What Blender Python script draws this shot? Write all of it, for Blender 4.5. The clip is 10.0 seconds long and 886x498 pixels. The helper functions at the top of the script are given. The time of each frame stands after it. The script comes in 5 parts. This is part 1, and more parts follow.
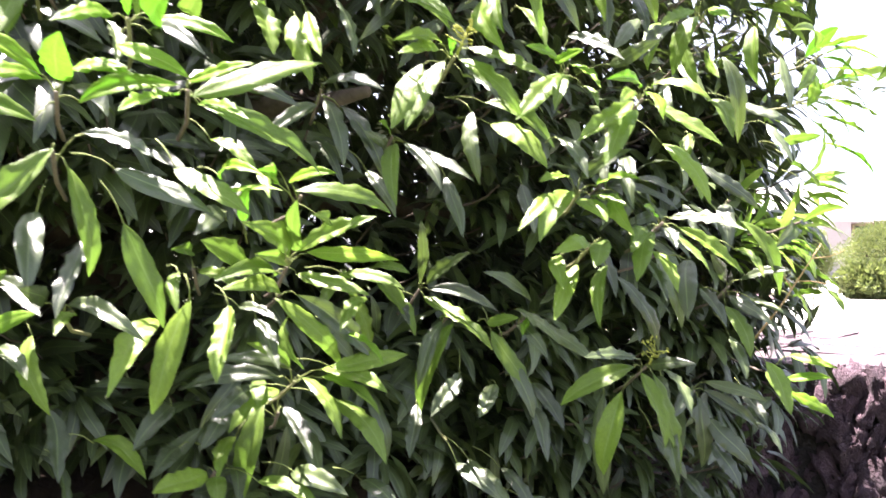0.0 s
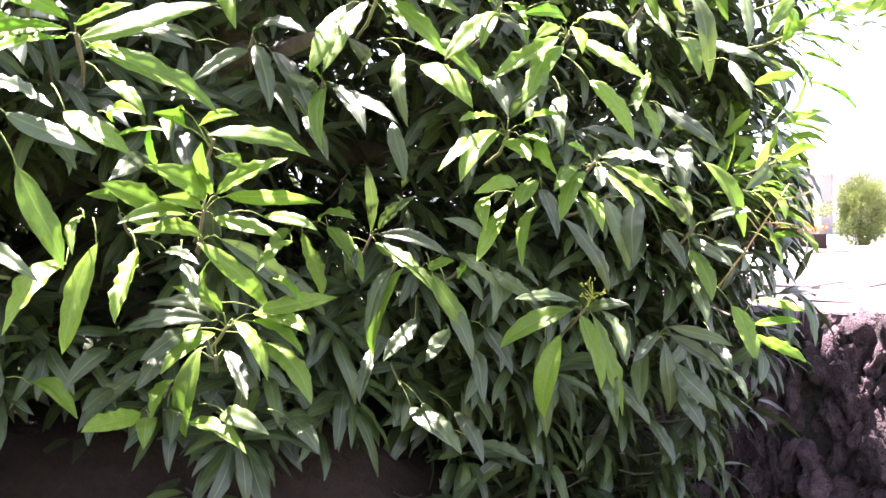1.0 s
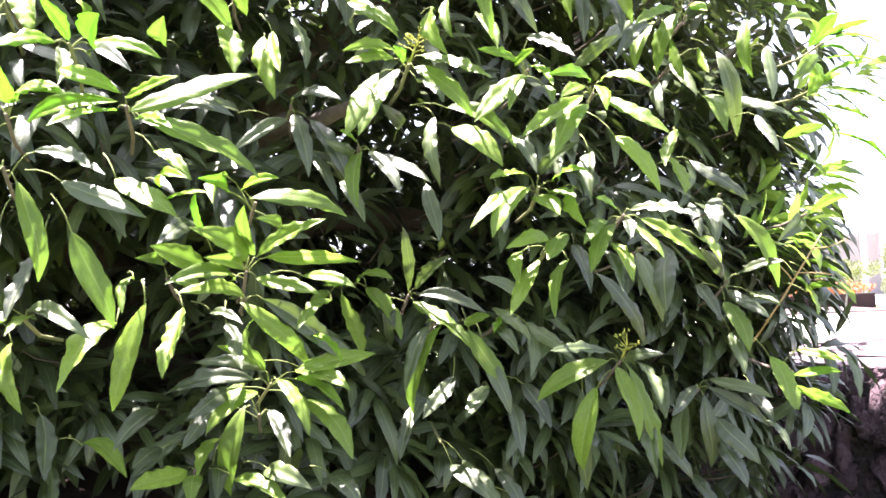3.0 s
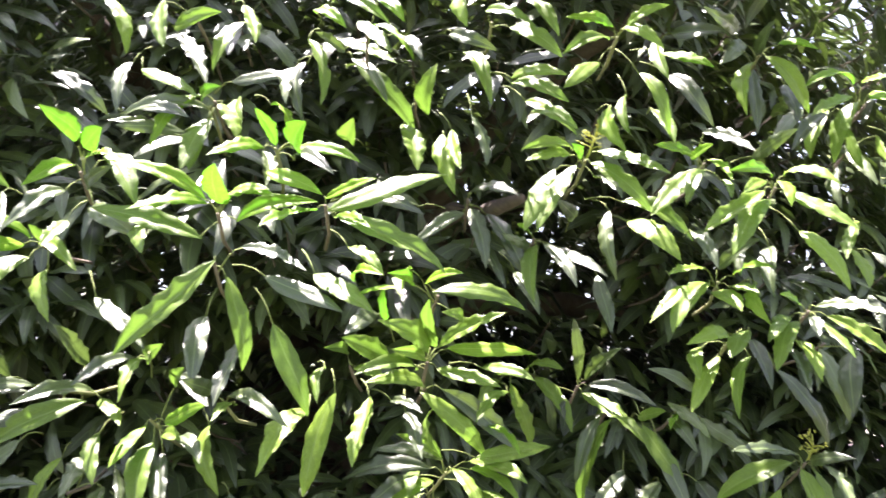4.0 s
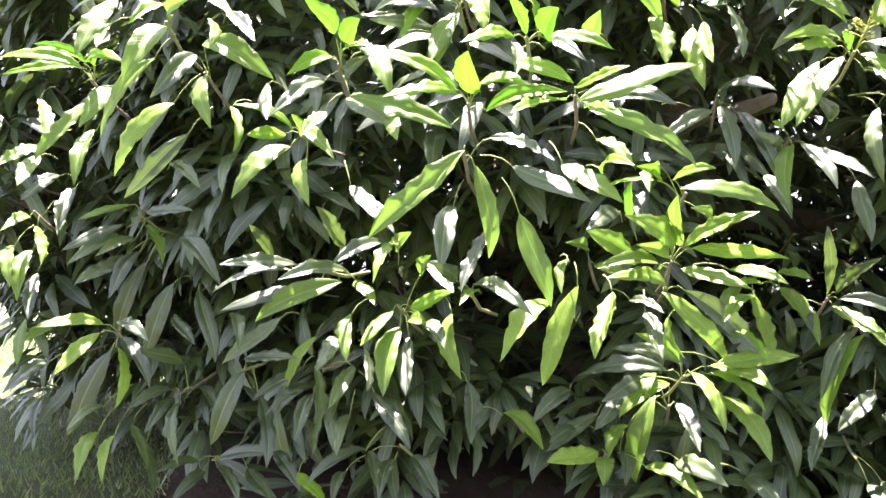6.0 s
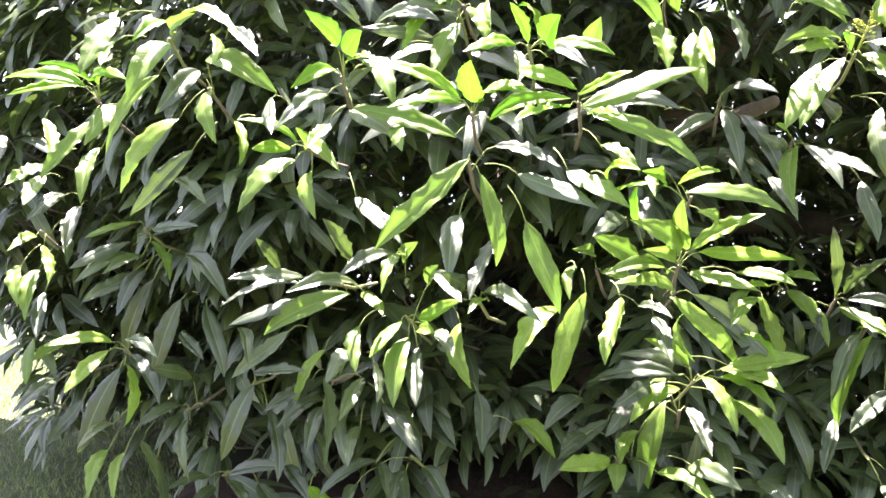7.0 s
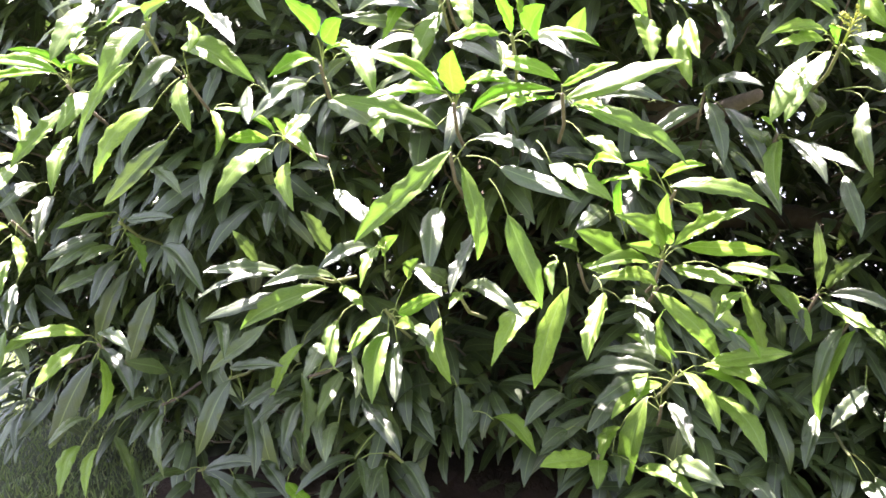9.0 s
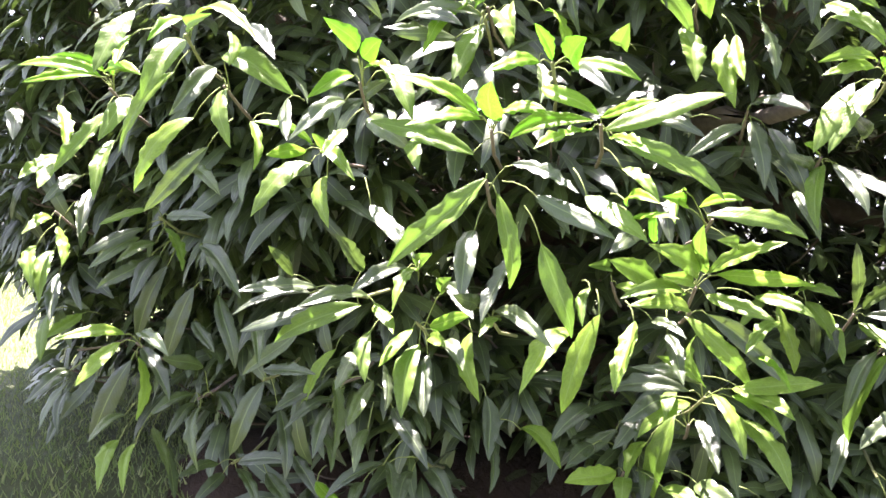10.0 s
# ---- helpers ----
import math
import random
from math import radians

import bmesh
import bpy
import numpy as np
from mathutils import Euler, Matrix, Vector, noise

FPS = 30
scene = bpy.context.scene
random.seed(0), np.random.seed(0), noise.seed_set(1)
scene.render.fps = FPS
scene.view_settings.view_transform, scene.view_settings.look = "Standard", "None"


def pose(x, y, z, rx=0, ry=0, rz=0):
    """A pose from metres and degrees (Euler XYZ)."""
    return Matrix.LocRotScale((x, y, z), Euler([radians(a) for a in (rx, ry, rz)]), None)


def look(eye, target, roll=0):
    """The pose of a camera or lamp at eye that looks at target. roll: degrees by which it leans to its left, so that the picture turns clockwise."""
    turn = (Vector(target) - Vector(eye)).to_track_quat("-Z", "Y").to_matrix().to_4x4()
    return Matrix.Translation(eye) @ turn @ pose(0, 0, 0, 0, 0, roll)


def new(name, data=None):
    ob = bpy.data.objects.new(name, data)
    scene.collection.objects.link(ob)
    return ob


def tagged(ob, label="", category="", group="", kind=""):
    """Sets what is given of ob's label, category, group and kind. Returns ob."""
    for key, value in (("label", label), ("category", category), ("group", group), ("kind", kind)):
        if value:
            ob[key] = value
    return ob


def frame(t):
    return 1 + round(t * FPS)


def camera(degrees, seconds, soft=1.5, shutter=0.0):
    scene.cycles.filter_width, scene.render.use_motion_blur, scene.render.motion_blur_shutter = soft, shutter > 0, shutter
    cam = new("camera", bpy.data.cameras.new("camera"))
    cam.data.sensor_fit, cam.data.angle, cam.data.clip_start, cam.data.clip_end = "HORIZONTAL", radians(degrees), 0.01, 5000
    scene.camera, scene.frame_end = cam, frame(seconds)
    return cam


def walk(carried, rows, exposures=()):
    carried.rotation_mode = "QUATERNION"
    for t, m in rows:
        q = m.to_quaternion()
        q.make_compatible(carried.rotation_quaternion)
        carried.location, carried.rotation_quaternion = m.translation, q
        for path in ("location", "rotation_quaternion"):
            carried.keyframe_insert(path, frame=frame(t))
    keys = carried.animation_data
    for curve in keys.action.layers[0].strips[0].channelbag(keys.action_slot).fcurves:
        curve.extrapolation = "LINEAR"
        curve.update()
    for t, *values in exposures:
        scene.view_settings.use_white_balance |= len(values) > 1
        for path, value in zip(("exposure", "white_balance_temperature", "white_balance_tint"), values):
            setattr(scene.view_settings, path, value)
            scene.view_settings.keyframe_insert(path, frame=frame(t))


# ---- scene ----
cam = camera(50.9, 10.0, 1.5, 0.3)
PATH = [
    (0, (-0.092, 0.13, 1.582), (-0.159, 2.129, 1.621), -0.3),
    (0.5, (0.088, 0.164, 1.549), (-0.022, 2.161, 1.518), -0.0),
    (1, (0.187, 0.155, 1.542), (-0.017, 2.144, 1.497), -1.1),
    (1.5, (0.253, 0.126, 1.53), (0.097, 2.119, 1.54), -3.1),
    (2, (0.259, 0.124, 1.526), (0.131, 2.12, 1.574), -4.9),
    (2.2, (0.248, 0.12, 1.523), (0.082, 2.113, 1.574), -4.7),
    (3.3, (0.187, 0.103, 1.506), (-0.162, 2.068, 1.642), -2.6),
    (3.5, (0.168, 0.109, 1.506), (-0.251, 2.058, 1.664), -3.3),
    (4, (0.135, 0.052, 1.543), (-0.431, 1.949, 1.826), -1.1),
    (4.5, (0.105, 0.046, 1.507), (-0.665, 1.872, 1.775), 1.7),
    (5, (0.058, 0.034, 1.515), (-0.888, 1.791, 1.641), 2.5),
    (5.5, (0.074, 0.043, 1.498), (-0.91, 1.78, 1.608), 2.3),
    (7, (0.066, 0.037, 1.481), (-0.926, 1.768, 1.623), 0.5),
    (7.5, (0.074, 0.046, 1.476), (-0.931, 1.767, 1.639), 0.3),
    (8, (0.059, 0.051, 1.485), (-0.928, 1.785, 1.622), -0.5),
    (8.5, (0.067, 0.061, 1.489), (-0.891, 1.813, 1.603), -1.2),
    (9, (0.051, 0.064, 1.489), (-0.905, 1.816, 1.611), 0.7),
    (9.5, (0.038, 0.06, 1.519), (-0.968, 1.786, 1.616), 1.9),
    (10, (0.062, 0.055, 1.632), (-0.964, 1.771, 1.636), 2.7),
]
walk(cam, [(t, look(eye, aim, roll)) for t, eye, aim, roll in PATH], exposures=[(t, stops, 5950, 26) for t, stops in ((0.0, 2.96), (1.0, 3.32), (2.2, 3.28), (3.5, 3.20), (4.5, 2.88), (5.0, 3.00), (5.5, 3.19), (7.0, 3.37), (9.0, 3.35), (10.0, 3.31))])

# ---- light ----
SUN_AZ, SUN_EL = 141.0, 72.0          # degrees: from +x towards +y, above the horizon
world = bpy.data.worlds.new("sky")
world.use_nodes = True
scene.world = world
wn = world.node_tree.nodes
sky = wn.new("ShaderNodeTexSky")
sky.sky_type = "NISHITA"
sky.sun_disc = False
sky.sun_elevation = radians(SUN_EL)
sky.sun_rotation = radians(90 - SUN_AZ)
sky.dust_density = 2.5
bg = wn["Background"]
bg.inputs["Strength"].default_value = 0.062
haze = wn.new("ShaderNodeHueSaturation")
haze.inputs["Saturation"].default_value = 0.4
world.node_tree.links.new(sky.outputs["Color"], haze.inputs["Color"])
world.node_tree.links.new(haze.outputs["Color"], bg.inputs["Color"])
sun_data = bpy.data.lights.new("sun", "SUN")
sun_data.energy = 5.0
sun_data.angle = radians(0.5)
sun_data.color = (1.0, 0.92, 0.76)
sun = new("sun", sun_data)
sun_way = Vector((math.cos(radians(SUN_EL)) * math.cos(radians(SUN_AZ)), math.cos(radians(SUN_EL)) * math.sin(radians(SUN_AZ)), math.sin(radians(SUN_EL))))
sun.matrix_world = look(sun_way * 30, (0, 0, 0))


# ---- materials ----
def material(name):
    m = bpy.data.materials.new(name)
    m.use_nodes = True
    return m, m.node_tree.nodes, m.node_tree.links


def ramp_node(nodes, stops):
    r = nodes.new("ShaderNodeValToRGB")
    e = r.color_ramp.elements
    while len(e) < len(stops):
        e.new(0.5)
    for el, (p, c) in zip(e, stops):
        el.position, el.color = p, (*c, 1)
    return r


def mixed(nodes, links, a, b, fac, blend="MIX"):
    """A colour mix; a, b and fac are sockets or plain values."""
    m = nodes.new("ShaderNodeMix")
    m.data_type, m.blend_type = "RGBA", blend
    for sock, v in ((m.inputs[0], fac), (m.inputs[6], a), (m.inputs[7], b)):
        if isinstance(v, bpy.types.NodeSocket):
            links.new(v, sock)
        else:
            sock.default_value = v if isinstance(v, float) else (*v, 1)
    return m.outputs[2]


def noise_tex(nodes, links, scale, detail=5.0, rough=0.6, coord="Object"):
    tc = nodes.new("ShaderNodeTexCoord")
    n = nodes.new("ShaderNodeTexNoise")
    n.inputs["Scale"].default_value, n.inputs["Detail"].default_value, n.inputs["Roughness"].default_value = scale, detail, rough
    links.new(tc.outputs[coord], n.inputs["Vector"])
    return n


def leaf_material(name, stops, rib, glow, single=False, rough=0.34, glow_share=0.3, gloss=0.6):
    """A glossy leaf with a pale midrib and side veins along its UV map; stops: its range of greens; glow: the colour of light through it."""
    m, nodes, links = material(name)
    bsdf, out = nodes["Principled BSDF"], nodes["Material Output"]
    if single:
        pick = nodes.new("ShaderNodeObjectInfo").outputs["Random"]
    else:
        pick = nodes.new("ShaderNodeNewGeometry").outputs["Random Per Island"]
    r = ramp_node(nodes, stops)
    links.new(pick, r.inputs["Fac"])
    uv = nodes.new("ShaderNodeUVMap")
    uv.uv_map = "leaf"
    sep = nodes.new("ShaderNodeSeparateXYZ")
    links.new(uv.outputs["UV"], sep.inputs[0])
    off = nodes.new("ShaderNodeMath"); off.operation = "SUBTRACT"; off.inputs[1].default_value = 0.5
    links.new(sep.outputs["X"], off.inputs[0])
    side = nodes.new("ShaderNodeMath"); side.operation = "ABSOLUTE"
    links.new(off.outputs[0], side.inputs[0])
    ribmask = nodes.new("ShaderNodeMapRange")
    ribmask.inputs[1].default_value, ribmask.inputs[2].default_value = 0.045, 0.02
    links.new(side.outputs[0], ribmask.inputs[0])
    # side veins: slanting lines
    slant = nodes.new("ShaderNodeMath"); slant.operation = "MULTIPLY_ADD"; slant.inputs[1].default_value = -0.28
    links.new(side.outputs[0], slant.inputs[0]); links.new(sep.outputs["Y"], slant.inputs[2])
    freq = nodes.new("ShaderNodeMath"); freq.operation = "MULTIPLY"; freq.inputs[1].default_value = 120.0
    links.new(slant.outputs[0], freq.inputs[0])
    wave = nodes.new("ShaderNodeMath"); wave.operation = "SINE"
    links.new(freq.outputs[0], wave.inputs[0])
    vein = nodes.new("ShaderNodeMapRange")
    vein.inputs[1].default_value, vein.inputs[2].default_value = 0.75, 1.0
    links.new(wave.outputs[0], vein.inputs[0])
    blotch = noise_tex(nodes, links, 26.0, 4.0)
    bl = nodes.new("ShaderNodeMapRange")
    bl.inputs[1].default_value, bl.inputs[2].default_value, bl.inputs[3].default_value, bl.inputs[4].default_value = 0.3, 0.7, 0.72, 1.25
    links.new(blotch.outputs["Fac"], bl.inputs[0])
    col = mixed(nodes, links, r.outputs["Color"], bl.outputs[0], 1.0, "MULTIPLY")
    vf = nodes.new("ShaderNodeMath"); vf.operation = "MULTIPLY"; vf.inputs[1].default_value = 0.12
    links.new(vein.outputs[0], vf.inputs[0])
    col = mixed(nodes, links, col, rib, vf.outputs[0])
    rf = nodes.new("ShaderNodeMath"); rf.operation = "MULTIPLY"; rf.inputs[1].default_value = 0.6
    links.new(ribmask.outputs[0], rf.inputs[0])
    col = mixed(nodes, links, col, rib, rf.outputs[0])
    links.new(col, bsdf.inputs["Base Color"])
    rn = noise_tex(nodes, links, 60.0, 3.0)
    rr = nodes.new("ShaderNodeMapRange")
    rr.inputs[3].default_value, rr.inputs[4].default_value = rough - 0.08, rough + 0.14
    links.new(rn.outputs["Fac"], rr.inputs[0])
    links.new(rr.outputs[0], bsdf.inputs["Roughness"])
    bsdf.inputs["Specular IOR Level"].default_value = gloss
    hsum = nodes.new("ShaderNodeMath"); hsum.operation = "MULTIPLY_ADD"; hsum.inputs[1].default_value = -0.6
    links.new(vein.outputs[0], hsum.inputs[0]); links.new(rn.outputs["Fac"], hsum.inputs[2])
    bump = nodes.new("ShaderNodeBump")
    bump.inputs["Strength"].default_value, bump.inputs["Distance"].default_value = 0.35, 0.0012
    links.new(hsum.outputs[0], bump.inputs["Height"])
    links.new(bump.outputs[0], bsdf.inputs["Normal"])
    tl = nodes.new("ShaderNodeBsdfTranslucent")
    gcol = mixed(nodes, links, col, glow, 0.75)
    links.new(gcol, tl.inputs["Color"])
    mix = nodes.new("ShaderNodeMixShader")
    mix.inputs[0].default_value = glow_share
    links.new(bsdf.outputs[0], mix.inputs[1]); links.new(tl.outputs[0], mix.inputs[2])
    links.new(mix.outputs[0], out.inputs["Surface"])
    return m


# mature greens with light painted in: darker for shaded leaves, paler for sunlit
OLD_SHADE_GREENS = [(0.0, (0.034, 0.048, 0.022)), (0.45, (0.048, 0.068, 0.026)), (0.8, (0.066, 0.096, 0.030)), (1.0, (0.098, 0.136, 0.034))]
SUNLIT_GREENS = [(0.0, (0.118, 0.188, 0.026)), (0.6, (0.165, 0.255, 0.031)), (1.0, (0.215, 0.325, 0.036))]
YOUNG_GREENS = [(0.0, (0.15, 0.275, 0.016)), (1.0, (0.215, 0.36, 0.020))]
leaf_fill = leaf_material("mango_leaf_mass", OLD_SHADE_GREENS, (0.20, 0.27, 0.10), (0.20, 0.32, 0.05), glow_share=0.10, gloss=0.85)
leaf_shaded = leaf_material("mango_leaf_shaded", OLD_SHADE_GREENS, (0.20, 0.27, 0.10), (0.20, 0.32, 0.05), single=True, rough=0.36, glow_share=0.16, gloss=0.95)
leaf_sunlit = leaf_material("mango_leaf_sunlit", SUNLIT_GREENS, (0.26, 0.36, 0.10), (0.24, 0.46, 0.05), single=True, rough=0.38, glow_share=0.28, gloss=0.45)
# flank leaves: greens and glow raised to carry the sun behind them
leaf_backlit = leaf_material("mango_leaf_backlit", [(0.0, (0.06, 0.10, 0.025)), (0.5, (0.12, 0.22, 0.03)), (1.0, (0.17, 0.33, 0.035))], (0.30, 0.40, 0.10), (0.42, 0.62, 0.10), glow_share=0.5, gloss=0.5)
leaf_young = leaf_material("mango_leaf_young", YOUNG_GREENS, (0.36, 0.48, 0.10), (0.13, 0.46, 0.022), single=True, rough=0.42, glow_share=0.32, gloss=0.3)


def bark_material(name, dark, pale, scale, strength=0.6):
    m, nodes, links = material(name)
    bsdf = nodes["Principled BSDF"]
    n = noise_tex(nodes, links, scale, 8.0, 0.7)
    big = noise_tex(nodes, links, scale * 0.12, 3.0)
    r = ramp_node(nodes, [(0.3, dark), (0.7, pale)])
    links.new(n.outputs["Fac"], r.inputs["Fac"])
    col = mixed(nodes, links, r.outputs["Color"], mixed(nodes, links, dark, pale, big.outputs["Fac"]), 0.4)
    links.new(col, bsdf.inputs["Base Color"])
    bsdf.inputs["Roughness"].default_value = 0.85
    b = nodes.new("ShaderNodeBump")
    b.inputs["Strength"].default_value, b.inputs["Distance"].default_value = strength, 0.006
    links.new(n.outputs["Fac"], b.inputs["Height"]); links.new(b.outputs[0], bsdf.inputs["Normal"])
    return m


bark = bark_material("mango_bark", (0.05, 0.036, 0.027), (0.17, 0.13, 0.10), 40.0)
twig_green = bark_material("green_twig", (0.13, 0.15, 0.05), (0.26, 0.24, 0.12), 90.0, 0.2)
twig_brown = bark_material("brown_twig", (0.09, 0.065, 0.05), (0.24, 0.19, 0.15), 90.0, 0.3)
petiole_mat = bark_material("petiole_green", (0.15, 0.20, 0.05), (0.27, 0.30, 0.10), 120.0, 0.1)
flower_stalk = bark_material("panicle_yellow", (0.30, 0.34, 0.05), (0.46, 0.46, 0.10), 120.0, 0.1)
bare_twig = bark_material("dry_twig_tan", (0.34, 0.22, 0.10), (0.55, 0.40, 0.20), 90.0, 0.2)


def stone_material(name, dark, pale, rusty, grain=1.0):
    m, nodes, links = material(name)
    bsdf = nodes["Principled BSDF"]
    tc = nodes.new("ShaderNodeTexCoord")
    n = noise_tex(nodes, links, 55.0 * grain, 9.0, 0.75)
    n2 = noise_tex(nodes, links, 9.0 * grain, 4.0, 0.6)
    vor = nodes.new("ShaderNodeTexVoronoi")
    vor.inputs["Scale"].default_value = 75.0 * grain
    links.new(tc.outputs["Object"], vor.inputs["Vector"])
    info = nodes.new("ShaderNodeObjectInfo")
    r = ramp_node(nodes, [(0.25, dark), (0.8, pale)])
    links.new(n.outputs["Fac"], r.inputs["Fac"])
    f = nodes.new("ShaderNodeMapRange")
    f.inputs[1].default_value, f.inputs[2].default_value, f.inputs[4].default_value = 0.35, 0.75, 0.8
    links.new(n2.outputs["Fac"], f.inputs[0])
    col = mixed(nodes, links, r.outputs["Color"], rusty, f.outputs[0])
    var = nodes.new("ShaderNodeMapRange")
    var.inputs[3].default_value, var.inputs[4].default_value = 0.65, 1.3
    links.new(info.outputs["Random"], var.inputs[0])
    col = mixed(nodes, links, col, var.outputs[0], 1.0, "MULTIPLY")
    links.new(col, bsdf.inputs["Base Color"])
    bsdf.inputs["Roughness"].default_value = 0.9
    h = nodes.new("ShaderNodeMath"); h.operation = "MULTIPLY_ADD"; h.inputs[1].default_value = 0.7
    links.new(vor.outputs["Distance"], h.inputs[0]); links.new(n.outputs["Fac"], h.inputs[2])
    b = nodes.new("ShaderNodeBump")
    b.inputs["Strength"].default_value, b.inputs["Distance"].default_value = 1.0, 0.022
    links.new(h.outputs[0], b.inputs["Height"]); links.new(b.outputs[0], bsdf.inputs["Normal"])
    return m


lava = stone_material("lava_stone", (0.022, 0.011, 0.018), (0.32, 0.215, 0.26), (0.085, 0.040, 0.053), 0.11)
mortar = stone_material("wall_core", (0.025, 0.022, 0.024), (0.06, 0.05, 0.05), (0.05, 0.035, 0.03))
cap_stone = stone_material("cap_slab_stone", (0.09, 0.062, 0.076), (0.36, 0.275, 0.31), (0.22, 0.155, 0.17))


def ground_material():
    m, nodes, links = material("lawn_ground")
    bsdf = nodes["Principled BSDF"]
    n = noise_tex(nodes, links, 14.0, 8.0, 0.7)
    n2 = noise_tex(nodes, links, 0.7, 4.0, 0.6)
    r = ramp_node(nodes, [(0.3, (0.045, 0.062, 0.024)), (0.6, (0.075, 0.10, 0.036)), (0.85, (0.13, 0.14, 0.06))])
    links.new(n.outputs["Fac"], r.inputs["Fac"])
    col = mixed(nodes, links, r.outputs["Color"], (0.09, 0.092, 0.046), n2.outputs["Fac"])
    links.new(col, bsdf.inputs["Base Color"])
    bsdf.inputs["Roughness"].default_value = 0.95
    b = nodes.new("ShaderNodeBump")
    b.inputs["Strength"].default_value, b.inputs["Distance"].default_value = 0.8, 0.03
    links.new(n.outputs["Fac"], b.inputs["Height"]); links.new(b.outputs[0], bsdf.inputs["Normal"])
    return m


def rough_material(name, a, b_, scale, rough=0.9, bumpy=0.4, dist=0.01):
    m, nodes, links = material(name)
    bsdf = nodes["Principled BSDF"]
    n = noise_tex(nodes, links, scale, 7.0, 0.65)
    n2 = noise_tex(nodes, links, scale * 0.08, 3.0)
    r = ramp_node(nodes, [(0.3, a), (0.7, b_)])
    links.new(n.outputs["Fac"], r.inputs["Fac"])
    col = mixed(nodes, links, r.outputs["Color"], mixed(nodes, links, a, b_, n2.outputs["Fac"]), 0.5)
    links.new(col, bsdf.inputs["Base Color"])
    bsdf.inputs["Roughness"].default_value = rough
    b = nodes.new("ShaderNodeBump")
    b.inputs["Strength"].default_value, b.inputs["Distance"].default_value = bumpy, dist
    links.new(n.outputs["Fac"], b.inputs["Height"]); links.new(b.outputs[0], bsdf.inputs["Normal"])
    return m


lawn = ground_material()
earth = rough_material("brown_earth", (0.030, 0.018, 0.013), (0.075, 0.046, 0.033), 22.0, 0.95, 0.8, 0.03)
drive = rough_material("pale_concrete", (0.50, 0.47, 0.43), (0.64, 0.61, 0.56), 30.0)
porch_wall = rough_material("pale_lilac_porch_paint", (0.46, 0.43, 0.48), (0.54, 0.51, 0.55), 12.0, 0.7, 0.1)
brown_frame = rough_material("brown_window_frame", (0.12, 0.075, 0.055), (0.19, 0.12, 0.09), 20.0, 0.6, 0.1)
white_wall = rough_material("white_house_paint", (0.74, 0.74, 0.73), (0.82, 0.82, 0.81), 12.0, 0.7, 0.1)
roof_mat = rough_material("grey_roof", (0.38, 0.36, 0.35), (0.52, 0.50, 0.48), 20.0)
bed_brown = rough_material("bed_edging_brown", (0.030, 0.014, 0.017), (0.055, 0.028, 0.030), 15.0)
paving_pink = rough_material("pink_paving", (0.085, 0.055, 0.058), (0.125, 0.085, 0.088), 18.0)
dark_glass, dgn, dgl = material("dark_window_glass")
dgn["Principled BSDF"].inputs["Base Color"].default_value = (0.03, 0.035, 0.04, 1)
dgn["Principled BSDF"].inputs["Roughness"].default_value = 0.08


def plain_leaf(name, stops, glow, share=0.3):
    m, nodes, links = material(name)
    bsdf, out = nodes["Principled BSDF"], nodes["Material Output"]
    g = nodes.new("ShaderNodeNewGeometry")
    r = ramp_node(nodes, stops)
    links.new(g.outputs["Random Per Island"], r.inputs["Fac"])
    links.new(r.outputs["Color"], bsdf.inputs["Base Color"])
    bsdf.inputs["Roughness"].default_value = 0.55
    tl = nodes.new("ShaderNodeBsdfTranslucent")
    tl.inputs["Color"].default_value = (*glow, 1)
    mix = nodes.new("ShaderNodeMixShader")
    mix.inputs[0].default_value = share
    links.new(bsdf.outputs[0], mix.inputs[1]); links.new(tl.outputs[0], mix.inputs[2])
    links.new(mix.outputs[0], out.inputs["Surface"])
    return m


grass_mat = plain_leaf("grass_blades", [(0.0, (0.085, 0.125, 0.045)), (0.6, (0.155, 0.21, 0.07)), (1.0, (0.32, 0.33, 0.15))], (0.28, 0.38, 0.09))
bush_mat = plain_leaf("shrub_leaves", [(0.0, (0.045, 0.062, 0.020)), (0.5, (0.095, 0.125, 0.040)), (1.0, (0.20, 0.22, 0.08))], (0.24, 0.30, 0.07), 0.28)
flower_red = plain_leaf("orange_flowers", [(0.0, (0.40, 0.13, 0.08)), (0.5, (0.46, 0.21, 0.12)), (1.0, (0.24, 0.27, 0.10))], (0.5, 0.2, 0.05))


# ---- builders ----
def mesh_object(name, verts, faces, mat, parent=None, smooth=False, uvs=None):
    me = bpy.data.meshes.new(name)
    me.from_pydata(verts, [], faces)
    me.materials.append(mat)
    if uvs is not None:
        layer = me.uv_layers.new(name="leaf")
        idx = np.empty(len(me.loops), dtype=np.int32)
        me.loops.foreach_get("vertex_index", idx)
        layer.data.foreach_set("uv", np.asarray(uvs, dtype=np.float32)[idx].ravel())
    if smooth:
        me.polygons.foreach_set("use_smooth", [True] * len(me.polygons))
    me.update()
    ob = new(name, me)
    if parent:
        ob.parent = parent
    return ob


def part(name, bm, mat, parent, label=""):
    me = bpy.data.meshes.new(name)
    bm.to_mesh(me)
    bm.free()
    me.materials.append(mat)
    ob = new(name, me)
    ob.parent = parent
    return tagged(ob, label)


